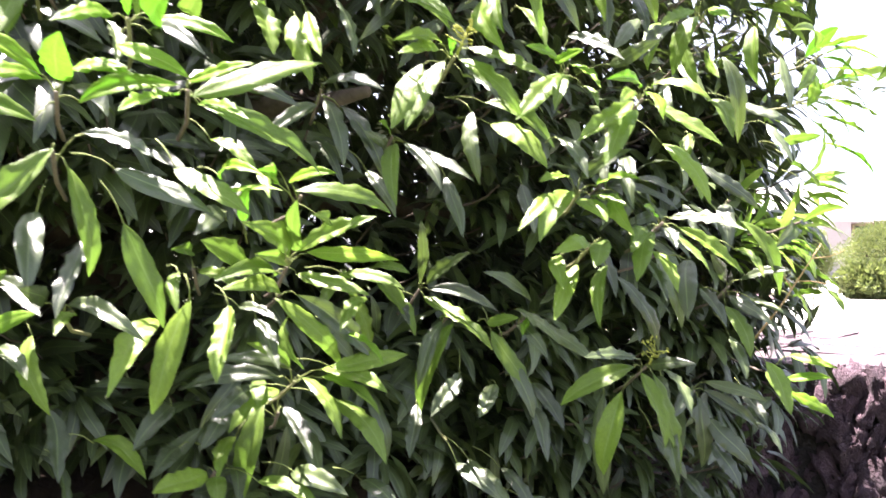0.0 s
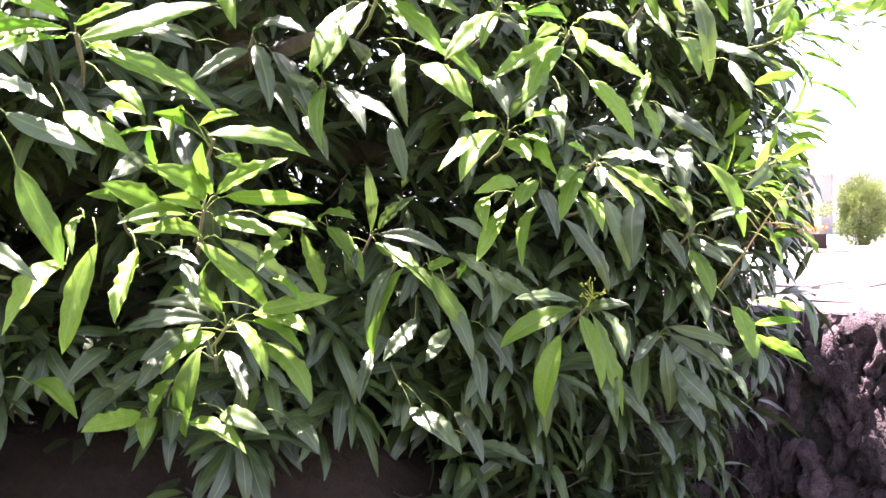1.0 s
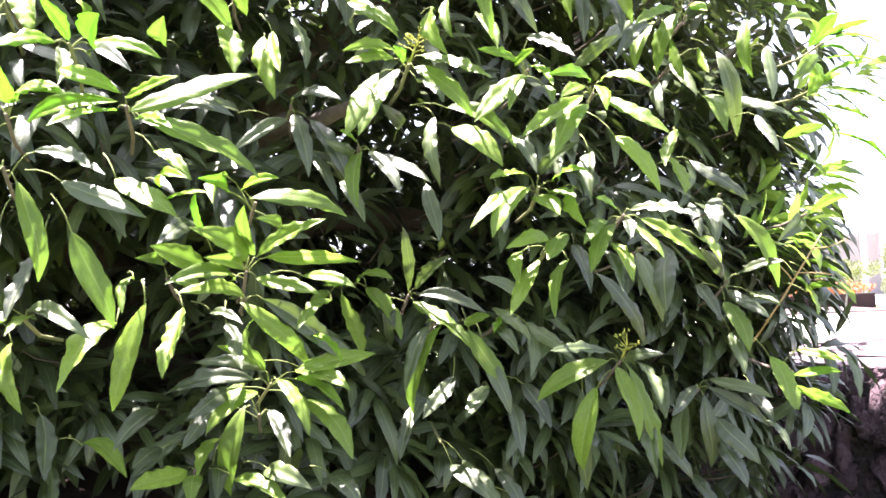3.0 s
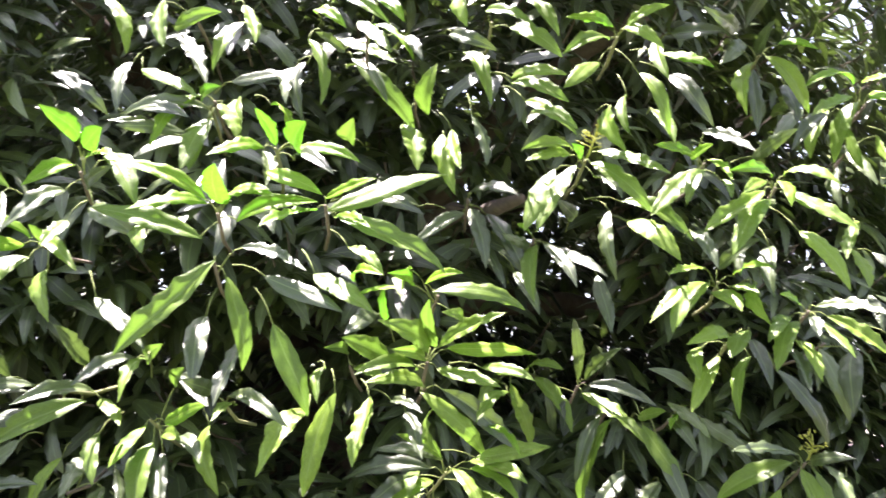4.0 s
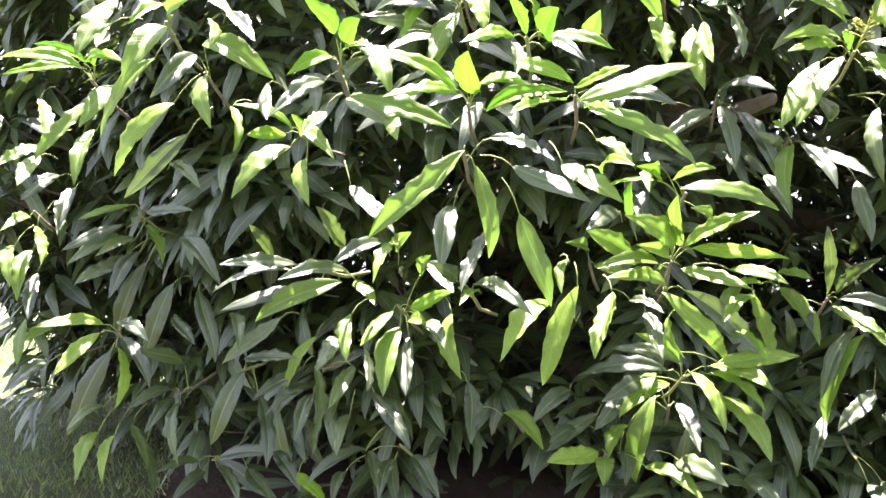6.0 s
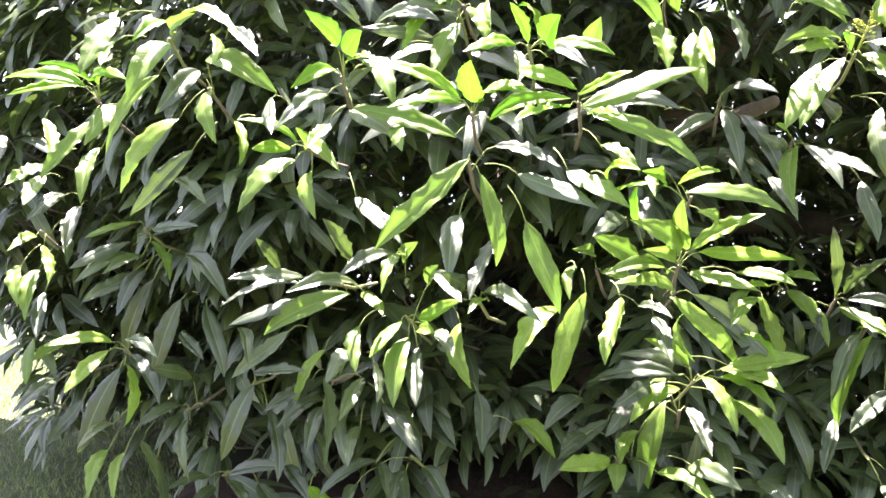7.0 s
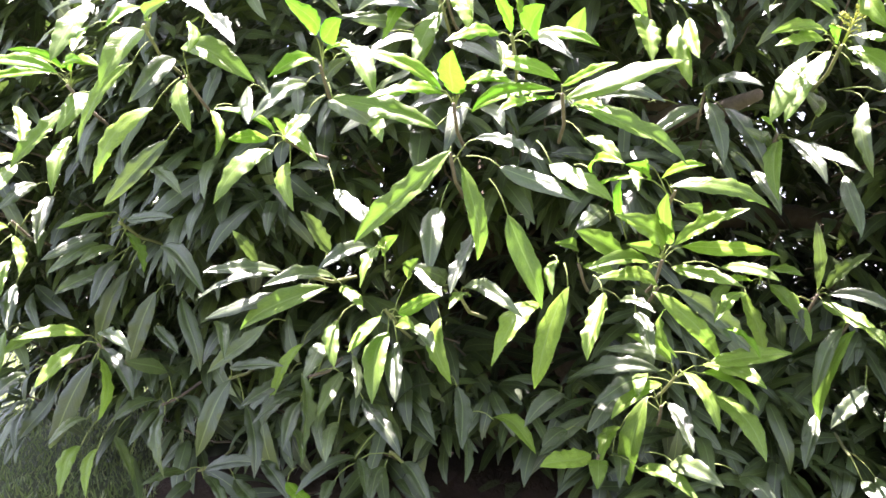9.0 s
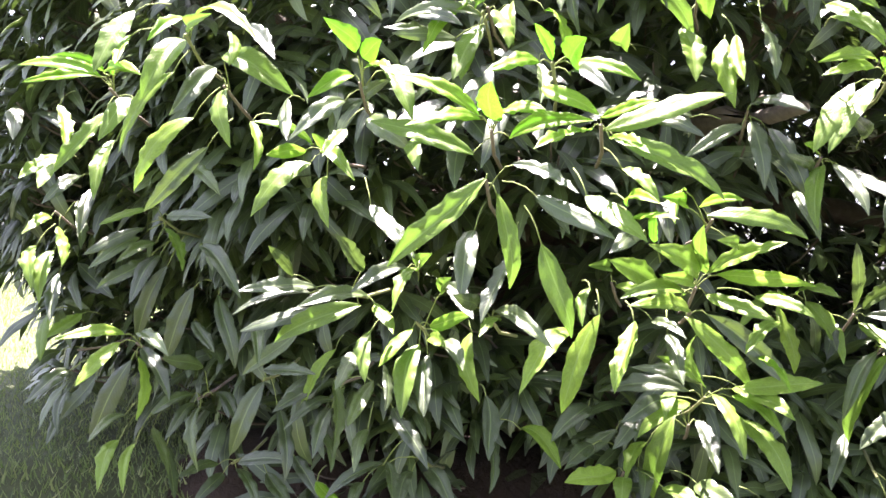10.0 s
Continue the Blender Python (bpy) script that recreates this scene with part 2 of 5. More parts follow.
def box(bm, lo, hi, bevel=0.0):
    r = bmesh.ops.create_cube(bm, size=1.0)
    for v in r["verts"]:
        v.co = Vector([a + (b - a) * (c + 0.5) for a, b, c in zip(lo, hi, v.co)])
    if bevel:
        bmesh.ops.bevel(bm, geom=[e for e in bm.edges if all(v in r["verts"] for v in e.verts)], offset=bevel, segments=2, affect="EDGES")
    return r["verts"]


def tube(points, radii, sides=7):
    """Verts and faces of a round limb along a line of points."""
    verts, faces = [], []
    pts = [Vector(p) for p in points]
    for i, p in enumerate(pts):
        way = (pts[min(i + 1, len(pts) - 1)] - pts[max(i - 1, 0)]).normalized()
        a = way.orthogonal().normalized()
        b = way.cross(a)
        for k in range(sides):
            w = 2 * math.pi * k / sides
            verts.append(p + (a * math.cos(w) + b * math.sin(w)) * radii[i])
    for i in range(len(pts) - 1):
        for k in range(sides):
            k2 = (k + 1) % sides
            faces.append((i * sides + k, i * sides + k2, (i + 1) * sides + k2, (i + 1) * sides + k))
    faces.append(tuple(range(sides))[::-1])
    faces.append(tuple((len(pts) - 1) * sides + k for k in range(sides)))
    return verts, faces


def bent(a, b, sag, steps=6, wob=0.0, rng=random):
    """Points from a to b, bowed by sag upwards, with a little wobble."""
    a, b = Vector(a), Vector(b)
    out = []
    for i in range(steps + 1):
        s = i / steps
        p = a.lerp(b, s) + Vector((0, 0, sag * 4 * s * (1 - s)))
        if 0 < i < steps:
            p += Vector((rng.uniform(-wob, wob), rng.uniform(-wob, wob), rng.uniform(-wob, wob)))
        out.append(p)
    return out


BLADE = 0.22        # a leaf's width, as a share of its length


def leaf_form(bow, wavy, fold, seed, rows=9, across=4, waves=(13, 20)):
    """A lanceolate leaf from (0,0,0) to (0,1,0), 1 wide, face up, with waved margins and a drooping, hooked point: verts, faces and UVs."""
    rng = random.Random(seed)
    ph, ph2, skew = rng.uniform(0, 6.28), rng.uniform(0, 6.28), rng.uniform(-0.11, 0.11)
    beat, hook, droop = rng.uniform(*waves), rng.uniform(-0.14, 0.14), rng.uniform(0.02, 0.07)
    twist, lead = rng.uniform(-0.75, 0.75), rng.uniform(0.25, 0.6)
    verts, faces, uvs = [], [], []
    for i in range(rows + 1):
        s = i / rows
        half = 0.66 * (1 - math.exp(-s / 0.21)) * (1 - math.exp(-(1 - s) / 0.30)) if 0 < i < rows else 0.012
        arch = 4 * s ** 0.8 * (1 - s)
        mid = Vector((skew * math.sin(math.pi * s * 1.7) + hook * max(0.0, s - 0.7) ** 1.5 * 3, s, bow * arch - droop * max(0.0, s - 0.55) ** 2 * 5))
        ct, st = math.cos(twist * (s - lead)), math.sin(twist * (s - lead))
        for j in range(across + 1):
            u = 2 * j / across - 1
            turn = ph if u > 0 else ph2
            swing = wavy * (0.62 * math.sin(s * beat + turn) + 0.5 * math.sin(s * beat * 0.43 + 2.3 * turn) + 0.16 * math.sin(s * beat * 1.9 - turn)) * math.sin(math.pi * s)
            ripple = swing * abs(u) ** 1.5
            # across the blade, in shares of its length
            px = u * half * (1 + 0.07 * swing * abs(u)) * BLADE
            pz = (fold * abs(u) - 1.6 * max(0.0, abs(u) - 0.6)) * half * 0.10 + ripple * 0.030
            verts.append((mid.x + (px * ct - pz * st) / BLADE, mid.y + ripple * 0.012, mid.z + px * st + pz * ct))
            uvs.append((0.5 + 0.5 * u, s))
    n = across + 1
    for i in range(rows):
        for j in range(across):
            faces.append((i * n + j, i * n + j + 1, (i + 1) * n + j + 1, (i + 1) * n + j))
    return verts, faces, uvs


def leaf_frame(base, tip, width, roll, lean=(0, 0, 1)):
    """The matrix that lays a unit leaf from base to tip, its face towards lean, turned about its midrib by roll degrees."""
    base, tip = Vector(base), Vector(tip)
    y = tip - base
    size = y.length
    y.normalize()
    z = Vector(lean) - y * Vector(lean).dot(y)
    if z.length < 1e-3:
        z = y.orthogonal()
    z.normalize()
    x = y.cross(z)
    a = radians(roll)
    x, z = x * math.cos(a) + z * math.sin(a), z * math.cos(a) - x * math.sin(a)
    m = Matrix((x * width, y * size, z * size)).transposed().to_4x4()
    m.translation = base
    return m


# ---- plan of the tree ----
TREE = Vector((-1.30, 3.80, 0.0))
OUTLINE = 2.28


def smooth(a, b, v):
    s = min(1.0, max(0.0, (v - a) / (b - a)))
    return s * s * (3 - 2 * s)


def crown_radius(z, angle=0.0):
    """The crown's radius at height z and heading."""
    if z < 1.5:
        r = OUTLINE * (1.0 - 0.08 * (1.5 - z) ** 2)
    else:
        r = OUTLINE * (1.0 if z < 2.7 else math.sqrt(max(0.0, 1 - ((z - 2.7) / 1.2) ** 2)))
    for heading, spread, swell, low, top in ((-2.75, 0.62, 0.75, 1.25, 1.9), (-0.16, 0.45, 0.28, 0.9, 1.9)):
        turn = (angle - heading + math.pi) % (2 * math.pi) - math.pi
        r += (0.08 + 0.92 * smooth(low, top, z)) * swell * math.exp(-(turn / spread) ** 2) * min(1.0, r)
    return r * (1 + 0.03 * math.sin(angle * 5 + z * 2.1) + 0.03 * math.sin(angle * 9 - z * 3.3))


def ground_height(x, y):
    """The lawn: low where the camera stands, rising over a bank to the terrace that the tree stands on."""
    d = math.hypot(x - 0.05, y - 0.05)
    left = smooth(0.45, -0.5, x) if y < 5.0 else 1.0
    bank = 0.92 * smooth(1.9, 3.1, d) + 0.24 * smooth(3.0, 9.0, d)
    return bank * left + 0.02 * math.sin(x * 1.3) * math.sin(y * 1.7)


WALL_A, WALL_B = Vector((-0.11, 5.28)), Vector((3.89, 2.28))   # the face of the stone wall, at its foot
WALL_TOP = 1.137


# ---- shoots of the crown ----
tree = tagged(new("mango_tree"), "dense mango tree with drooping glossy leaves", "tree")
# o and m: one leaf coloured as in shade and in sun; y: young lime
LEAF_MATS = {"o": leaf_shaded, "m": leaf_sunlit, "y": leaf_young}
leaf_meshes = {}
for kind_key in "omy":
    for k in range(9):
        v, f, u = leaf_form(0.03 + 0.05 * (k % 3), (0.45, 0.7, 1.0)[k // 3], (0.4, 1.0, 1.5)[(k + k // 3) % 3], 100 + k, rows=24, across=6, waves=(20, 34))
        tmp = mesh_object("leaf", v, f, LEAF_MATS[kind_key], None, True, u)
        leaf_meshes[kind_key, k] = tmp.data
        bpy.data.objects.remove(tmp)
NODES, SUNNY = [], []
srng = random.Random(3)


def shoot(node, root, leaves):
    """A leafy shoot: a twig from root to node; for each leaf its foot from the node in cm, heading, rise, length and
    width in cm, turn about its midrib, and tone (o shaded, m sunlit, y young).
    """
    node, root = Vector(node), Vector(root)
    NODES.append(node)
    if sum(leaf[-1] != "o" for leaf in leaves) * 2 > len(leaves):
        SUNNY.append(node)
    root = node + (root - node) * min(1.0, 0.08 / max(0.01, (root - node).length)) + (TREE + Vector((0, 0, node.z - 0.2)) - node).normalized() * 0.09
    line = [root, root.lerp(node, 0.5) + Vector((srng.uniform(-.008, .008), 0, -0.01)), node]
    tv, tf = tube(line, [0.0036, 0.0036, 0.0034], 7)
    twig = mesh_object("shoot", tv, tf, twig_brown if srng.random() < 0.6 else twig_green, tree, True)
    for fx, fy, fz, heading, rise, length, width, *turn, tone in leaves:
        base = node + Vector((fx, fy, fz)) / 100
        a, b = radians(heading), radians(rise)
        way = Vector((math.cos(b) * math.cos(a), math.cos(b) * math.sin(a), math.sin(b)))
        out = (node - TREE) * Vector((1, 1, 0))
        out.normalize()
        lean = Vector((0.1, -0.1, 1)) + out * {"o": 1.1, "m": 0.95, "y": 0.8}[tone]
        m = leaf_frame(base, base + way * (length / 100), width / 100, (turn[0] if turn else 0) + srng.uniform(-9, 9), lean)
        ob = new("leaf", leaf_meshes[tone, srng.randrange(9)])
        ob.parent = twig
        ob.matrix_basis = m
        # the leaf's stalk joins the nearest stretch of the twig
        gap = base - node
        if gap.length > 0.085:
            start = base - way * 0.05 + (node - base).normalized() * 0.03 - out * 0.03
        else:
            start = node - (node - root).normalized() * min(0.05, gap.length * 0.5)
        sv, sf = tube([start, start.lerp(base, 0.35) + Vector((0, 0, 0.007)), start.lerp(base, 0.7) + Vector((0, 0, 0.008)), base + way * 0.006], [0.0017, 0.0014, 0.0013, 0.0012], 5)
        mesh_object("leaf_stalk", sv, sf, petiole_mat, twig, True)


shoot((-0.730, 1.528, 1.853), (-0.779, 1.623, 1.778), [
    (-0.3, -0.3, 2.2, -60, 18, 12.4, 5.1, -140, "y"),
    (-1.8, -1.2, 2.4, -149, 25, 18.0, 3.7, 10, "y"),
    (-1.6, -1.0, 1.8, -119, -8, 15.6, 3.2, 13, "y"),
    (-2.5, -1.1, -4.6, -149, 17, 19.9, 4.6, 14, "m"),
    (0.8, 0.3, 2.6, -29, -1, 14.1, 2.9, -14, "y"),
    (1.7, 0.8, 2.3, -28, -4, 13.8, 2.8, -14, "y"),
    (2.8, 1.7, -1.5, 14, 15, 15.3, 3.5, -24, "y")])
shoot((-0.729, 1.514, 1.763), (-0.768, 1.619, 1.645), [
    (0.3, 0.2, 0.4, -154, -45, 24.2, 5.0, 9, "m"),
    (1.8, 1.1, -2.4, 7, -78, 17.2, 4.3, 34, "m"),
    (7.7, 4.5, -2.5, -10, -23, 18.0, 3.7, -10, "o"),
    (8.8, 5.7, -11.0, 37, -68, 18.0, 5.2, 21, "m"),
    (-6.4, 8.4, -8.9, -73, -47, 17.0, 4.3, -4, "o"),
    (1.5, 8.6, -13.1, -87, -47, 16.5, 3.4, -17, "o"),
    (2.2, 5.7, 3.3, -11, -18, 15.9, 3.3, 6, "o"),
    (-13.7, -1.3, 7.7, -59, -31, 13.6, 3.3, -22, "m")])
shoot((-0.543, 1.583, 1.864), (-0.598, 1.676, 1.772), [
    (0.3, 0.2, -1.0, 28, 20, 23.7, 4.9, -4, "m"),
    (-0.0, -0.1, 1.3, -23, 8, 12.7, 2.6, -23, "y"),
    (1.2, 0.8, -2.2, -37, -14, 13.4, 2.7, -2, "y"),
    (2.2, 1.4, -2.5, 31, -25, 22.4, 4.9, -16, "m"),
    (-1.3, -0.7, -0.9, -102, -17, 16.4, 3.4, -5, "y"),
    (1.6, 7.1, -7.1, -34, -29, 12.4, 2.6, -1, "m"),
    (-2.1, -0.4, -12.4, -24, -28, 16.4, 4.3, -5, "m"),
    (4.9, 3.8, -15.8, -35, 0, 13.0, 2.7, -7, "y"),
    (4.3, 3.3, -13.9, -46, 2, 12.4, 2.5, -35, "y"),
    (2.3, 10.3, 2.6, -16, -15, 15.1, 3.1, -17, "o")])
shoot((-0.631, 1.560, 1.974), (-0.683, 1.656, 1.864), [
    (0.0, -0.0, 0.5, -78, 15, 13.2, 2.7, 104, "y"),
    (2.7, 1.5, 0.8, -53, 5, 10.3, 5.6, -112, "y"),
    (2.7, 1.5, -0.1, -13, -15, 15.0, 3.1, -7, "y"),
    (-1.9, -1.1, -0.1, -104, -14, 14.7, 3.0, 26, "y"),
    (-1.6, -0.6, -4.4, -17, -24, 14.1, 3.2, -18, "y"),
    (2.7, 1.7, -2.1, -33, -19, 14.0, 2.9, -8, "o"),
    (-6.5, 7.7, 1.9, -58, -39, 14.8, 3.0, 45, "o")])
shoot((-0.890, 1.765, 2.140), (-0.941, 1.867, 1.983), [
    (-0.5, -0.1, -2.9, -79, -48, 18.0, 4.5, -8, "m"),
    (-3.7, -2.2, 1.0, -113, -48, 15.2, 3.8, 12, "y"),
    (5.5, 3.0, 1.8, -64, -43, 15.7, 4.0, -27, "m"),
    (-4.7, -2.3, -6.0, -111, -5, 16.4, 3.4, 41, "o"),
    (-12.7, -7.1, -1.5, -20, -15, 16.0, 3.3, -7, "o"),
    (-12.1, -0.7, -5.8, -99, 2, 14.6, 3.0, 54, "o")])
shoot((-1.006, 1.499, 1.947), (-1.063, 1.591, 1.844), [
    (-1.0, -0.6, 1.2, -90, -23, 14.5, 3.2, 37, "y"),
    (0.3, -0.1, 5.0, -37, 4, 11.0, 4.3, -86, "y"),
    (-0.6, -0.7, 6.1, -78, 14, 13.2, 3.9, 101, "y"),
    (3.9, 2.0, 2.8, -28, -38, 17.2, 4.8, 18, "m"),
    (0.8, 0.3, 2.8, -29, -9, 14.1, 2.9, 3, "m"),
    (-2.3, -1.1, -3.7, -99, -32, 16.6, 3.4, 36, "o"),
    (1.6, 1.1, -2.7, -38, 5, 13.2, 2.7, -61, "o"),
    (1.9, 1.5, -6.6, -22, -28, 16.6, 3.9, -7, "o"),
    (-0.9, 6.7, -23.0, -20, -34, 18.2, 3.7, 16, "o"),
    (-5.5, 3.2, -8.3, -72, -32, 12.2, 3.0, 13, "m")])
shoot((-1.125, 1.539, 1.822), (-1.128, 1.655, 1.811), [
    (-2.5, -1.4, 0.0, -84, -9, 13.1, 3.3, 53, "y"),
    (-1.3, -0.8, 1.0, -122, 19, 13.0, 2.7, 11, "y"),
    (0.2, 0.2, -0.4, -25, -21, 15.5, 3.2, 12, "m"),
    (-1.6, -0.7, -2.5, -125, -41, 16.4, 5.3, 19, "m"),
    (1.3, 1.0, -5.0, -52, -42, 15.5, 3.8, -16, "m"),
    (-12.4, -7.4, 5.3, -40, -46, 14.0, 2.9, 53, "m"),
    (-5.9, -4.0, 10.3, -50, -39, 15.0, 3.1, -17, "o"),
    (1.8, 1.1, -0.9, -73, 19, 10.2, 2.4, 110, "m")])
shoot((-1.304, 1.443, 1.946), (-1.370, 1.528, 1.862), [
    (0.6, 0.4, -0.6, -45, -47, 17.2, 4.3, -11, "m"),
    (-0.5, -0.6, 5.7, 11, -23, 18.6, 5.6, -4, "m"),
    (0.6, -0.3, 10.2, -42, -33, 13.9, 2.8, 67, "m"),
    (-1.5, -1.1, 3.6, -86, -41, 16.6, 4.1, 42, "o"),
    (4.0, 1.5, 12.3, -23, -30, 16.8, 3.4, 19, "o")])
shoot((-1.348, 1.373, 2.039), (-1.409, 1.464, 1.928), [
    (-0.3, -0.1, -1.1, -78, -49, 18.1, 5.2, 21, "m"),
    (-8.8, -5.3, 4.2, -87, -54, 17.1, 5.0, 25, "m"),
    (0.8, 0.3, 2.7, -81, -26, 13.9, 2.8, 22, "y"),
    (1.8, 0.8, 3.3, -7, -16, 19.8, 4.0, 22, "m"),
    (-1.9, -0.6, -7.5, -155, -54, 19.8, 4.1, 17, "m"),
    (1.5, 1.9, -16.5, -154, -49, 19.3, 5.1, 30, "m"),
    (-1.8, 9.5, -21.3, -138, -48, 18.8, 3.9, 39, "o"),
    (1.3, 0.7, 1.0, -32, 2, 13.8, 2.8, -63, "m"),
    (-9.6, -5.4, -0.7, -54, -34, 14.0, 2.9, 8, "y")])
shoot((-1.578, 1.384, 1.944), (-1.644, 1.471, 1.851), [
    (-1.6, -1.1, 2.5, -150, 8, 18.3, 3.9, 24, "y"),
    (-2.9, -1.8, 2.6, -151, -6, 15.8, 3.2, 23, "y"),
    (-0.8, -0.6, 3.1, -93, 7, 12.5, 2.6, 68, "y"),
    (0.8, 0.3, 2.9, -22, -5, 15.2, 3.1, -13, "y"),
    (0.3, -0.1, 3.8, -31, -6, 13.7, 2.8, -36, "y"),
    (5.1, 3.0, -2.3, -78, -38, 15.2, 4.5, 34, "m"),
    (-0.7, -0.1, -5.0, -100, -53, 17.6, 3.8, 29, "m"),
    (1.3, 1.4, -10.8, -64, -50, 16.8, 3.5, 17, "m"),
    (-18.4, 1.2, -2.5, -25, -43, 16.5, 3.4, 59, "m"),
    (-9.9, -4.7, -14.5, -70, -27, 13.3, 3.5, 43, "m")])
shoot((-1.977, 1.560, 1.685), (-2.052, 1.640, 1.613), [
    (0.8, 0.7, -3.9, -32, -34, 15.8, 3.5, 70, "m"),
    (-0.4, 0.4, -9.9, -55, -50, 16.2, 4.7, 18, "m"),
    (1.2, -0.2, 14.0, -62, -37, 14.4, 4.4, 34, "m"),
    (5.7, 2.6, 9.1, -81, -30, 14.4, 3.3, 63, "o"),
    (-0.9, -0.4, -1.7, -69, -18, 12.5, 2.9, 57, "m"),
    (-4.3, -1.9, -8.9, -40, -40, 16.0, 3.8, 9, "m"),
    (5.2, 2.8, 3.1, -34, -43, 17.4, 3.6, 77, "o"),
    (9.1, 4.8, 6.2, -58, -44, 15.8, 3.2, 32, "o"),
    (0.7, 1.4, -15.5, -46, -43, 16.1, 3.8, 30, "o")])
shoot((-1.700, 1.647, 1.682), (-1.732, 1.749, 1.625), [
    (1.6, 0.9, 0.4, -11, -1, 18.6, 3.8, -9, "o"),
    (1.1, 0.8, -2.5, -22, -34, 17.8, 3.6, 54, "m"),
    (-3.1, -1.6, -2.8, -111, -25, 16.0, 3.3, 38, "o"),
    (-4.1, -2.0, -5.3, -106, -30, 14.6, 3.2, 49, "o"),
    (-0.5, 0.1, -6.6, -85, -17, 13.5, 2.8, 51, "o"),
    (-1.4, -0.9, 2.2, -103, -18, 14.3, 2.9, 25, "m"),
    (-2.2, -0.6, -10.2, -95, -29, 16.0, 3.7, 50, "o"),
    (0.2, 0.7, -9.4, -81, -45, 15.4, 4.2, 39, "o"),
    (1.9, 1.8, -11.7, -158, -67, 20.5, 4.3, 42, "o"),
    (7.0, 3.2, 12.3, -20, -24, 16.8, 3.5, 11, "o")])
shoot((-1.014, 1.482, 1.541), (-1.000, 1.604, 1.562), [
    (-3.9, -2.3, 1.0, -107, -1, 16.9, 3.5, 16, "o"),
    (-4.9, -2.7, -0.1, -126, -14, 15.7, 3.2, -2, "o"),
    (5.0, 2.9, -0.7, -105, -2, 16.8, 3.4, 17, "o"),
    (3.5, 2.1, -2.0, -152, -26, 18.6, 4.6, 12, "m"),
    (-0.1, 0.1, -3.1, -151, -13, 19.8, 4.1, -14, "o"),
    (4.0, 1.9, 4.9, -79, 24, 14.3, 3.3, 111, "o"),
    (11.2, 6.0, 5.4, -99, -14, 15.6, 3.2, 22, "o"),
    (12.9, 7.0, 5.3, -80, -30, 14.3, 2.9, 4, "m"),
    (5.8, 3.4, -1.5, -40, -18, 13.3, 3.1, 23, "m"),
    (-15.7, 4.7, 2.6, -71, 25, 13.9, 2.8, 125, "o")])
shoot((-0.975, 1.698, 1.480), (-0.992, 1.815, 1.371), [
    (2.3, 1.3, -0.7, -26, 14, 15.2, 3.4, -32, "y"),
    (-0.6, -0.3, -1.0, -93, -31, 13.4, 3.2, 5, "y"),
    (0.5, 0.6, -4.5, -77, -49, 17.5, 5.4, -13, "m"),
    (-8.6, -4.7, -2.3, -60, -38, 14.6, 3.7, -16, "m"),
    (10.0, 5.8, -1.5, -55, -48, 16.9, 4.6, -29, "m"),
    (2.1, 1.4, -3.0, -40, -1, 11.2, 2.9, -12, "m"),
    (5.2, 3.2, -3.5, -44, -18, 13.0, 3.8, 10, "o"),
    (2.1, 1.6, -6.6, -62, -44, 15.8, 3.8, -5, "o"),
    (4.3, 2.0, 6.5, -52, 18, 12.4, 3.2, -87, "m"),
    (0.1, -0.7, 12.3, -45, 10, 11.2, 3.2, -66, "m")])
shoot((-0.753, 1.603, 1.509), (-0.753, 1.724, 1.449), [
    (0.7, 0.3, 1.3, -20, -17, 16.2, 3.3, -7, "o"),
    (1.9, 1.1, -0.1, -82, -9, 13.0, 2.7, -4, "m"),
    (13.4, 7.7, -1.5, -103, -33, 18.7, 4.8, -6, "m"),
    (17.8, 10.0, 1.9, -159, -70, 20.2, 5.5, -16, "m"),
    (23.5, 13.2, 0.9, -83, -44, 17.0, 4.0, -27, "m"),
    (-2.5, -1.5, 1.8, -78, 14, 13.1, 3.2, 100, "o"),
    (16.3, 8.8, 6.4, -77, -28, 12.4, 2.5, -30, "m"),
    (-13.3, 5.9, 5.8, -34, -23, 14.2, 3.6, -1, "o")])
shoot((-1.557, 1.471, 1.398), (-1.602, 1.569, 1.312), [
    (-2.3, -1.4, 1.8, -104, 0, 15.4, 3.2, 37, "m"),
    (-3.2, -1.8, 0.0, -89, -35, 14.2, 3.6, 25, "m"),
    (-1.0, -0.3, -3.8, -157, -63, 21.1, 5.0, 39, "o"),
    (-0.1, 0.1, -2.8, -36, -45, 16.4, 3.4, 73, "m"),
    (0.7, 0.3, 1.9, -21, -10, 15.5, 3.2, 12, "o"),
    (0.9, 0.6, -1.0, -19, -30, 17.7, 3.7, 32, "o"),
    (-2.2, -0.2, -16.0, -78, -15, 12.8, 2.6, 36, "o"),
    (-3.5, -0.6, -21.8, -62, -35, 14.1, 3.6, 13, "m"),
    (-0.3, 1.2, -22.3, -54, -33, 13.9, 2.9, -1, "m"),
    (-13.0, -6.9, -6.8, -81, -23, 13.7, 3.1, 49, "o")])
shoot((-2.128, 1.765, 1.308), (-2.127, 1.876, 1.367), [
    (-1.8, -0.3, -11.3, -52, -38, 14.8, 3.0, 18, "o"),
    (4.6, 3.0, -6.6, -117, -55, 15.1, 4.2, 47, "o"),
    (-4.3, -2.4, -0.5, -80, -20, 13.3, 3.3, 65, "o"),
    (1.0, -0.1, 10.3, -78, -26, 13.6, 4.2, 43, "m"),
    (-7.1, -4.7, 10.0, -46, -45, 16.5, 3.9, 15, "m"),
    (-2.8, -0.5, -17.9, -63, -27, 13.1, 3.1, 49, "o")])
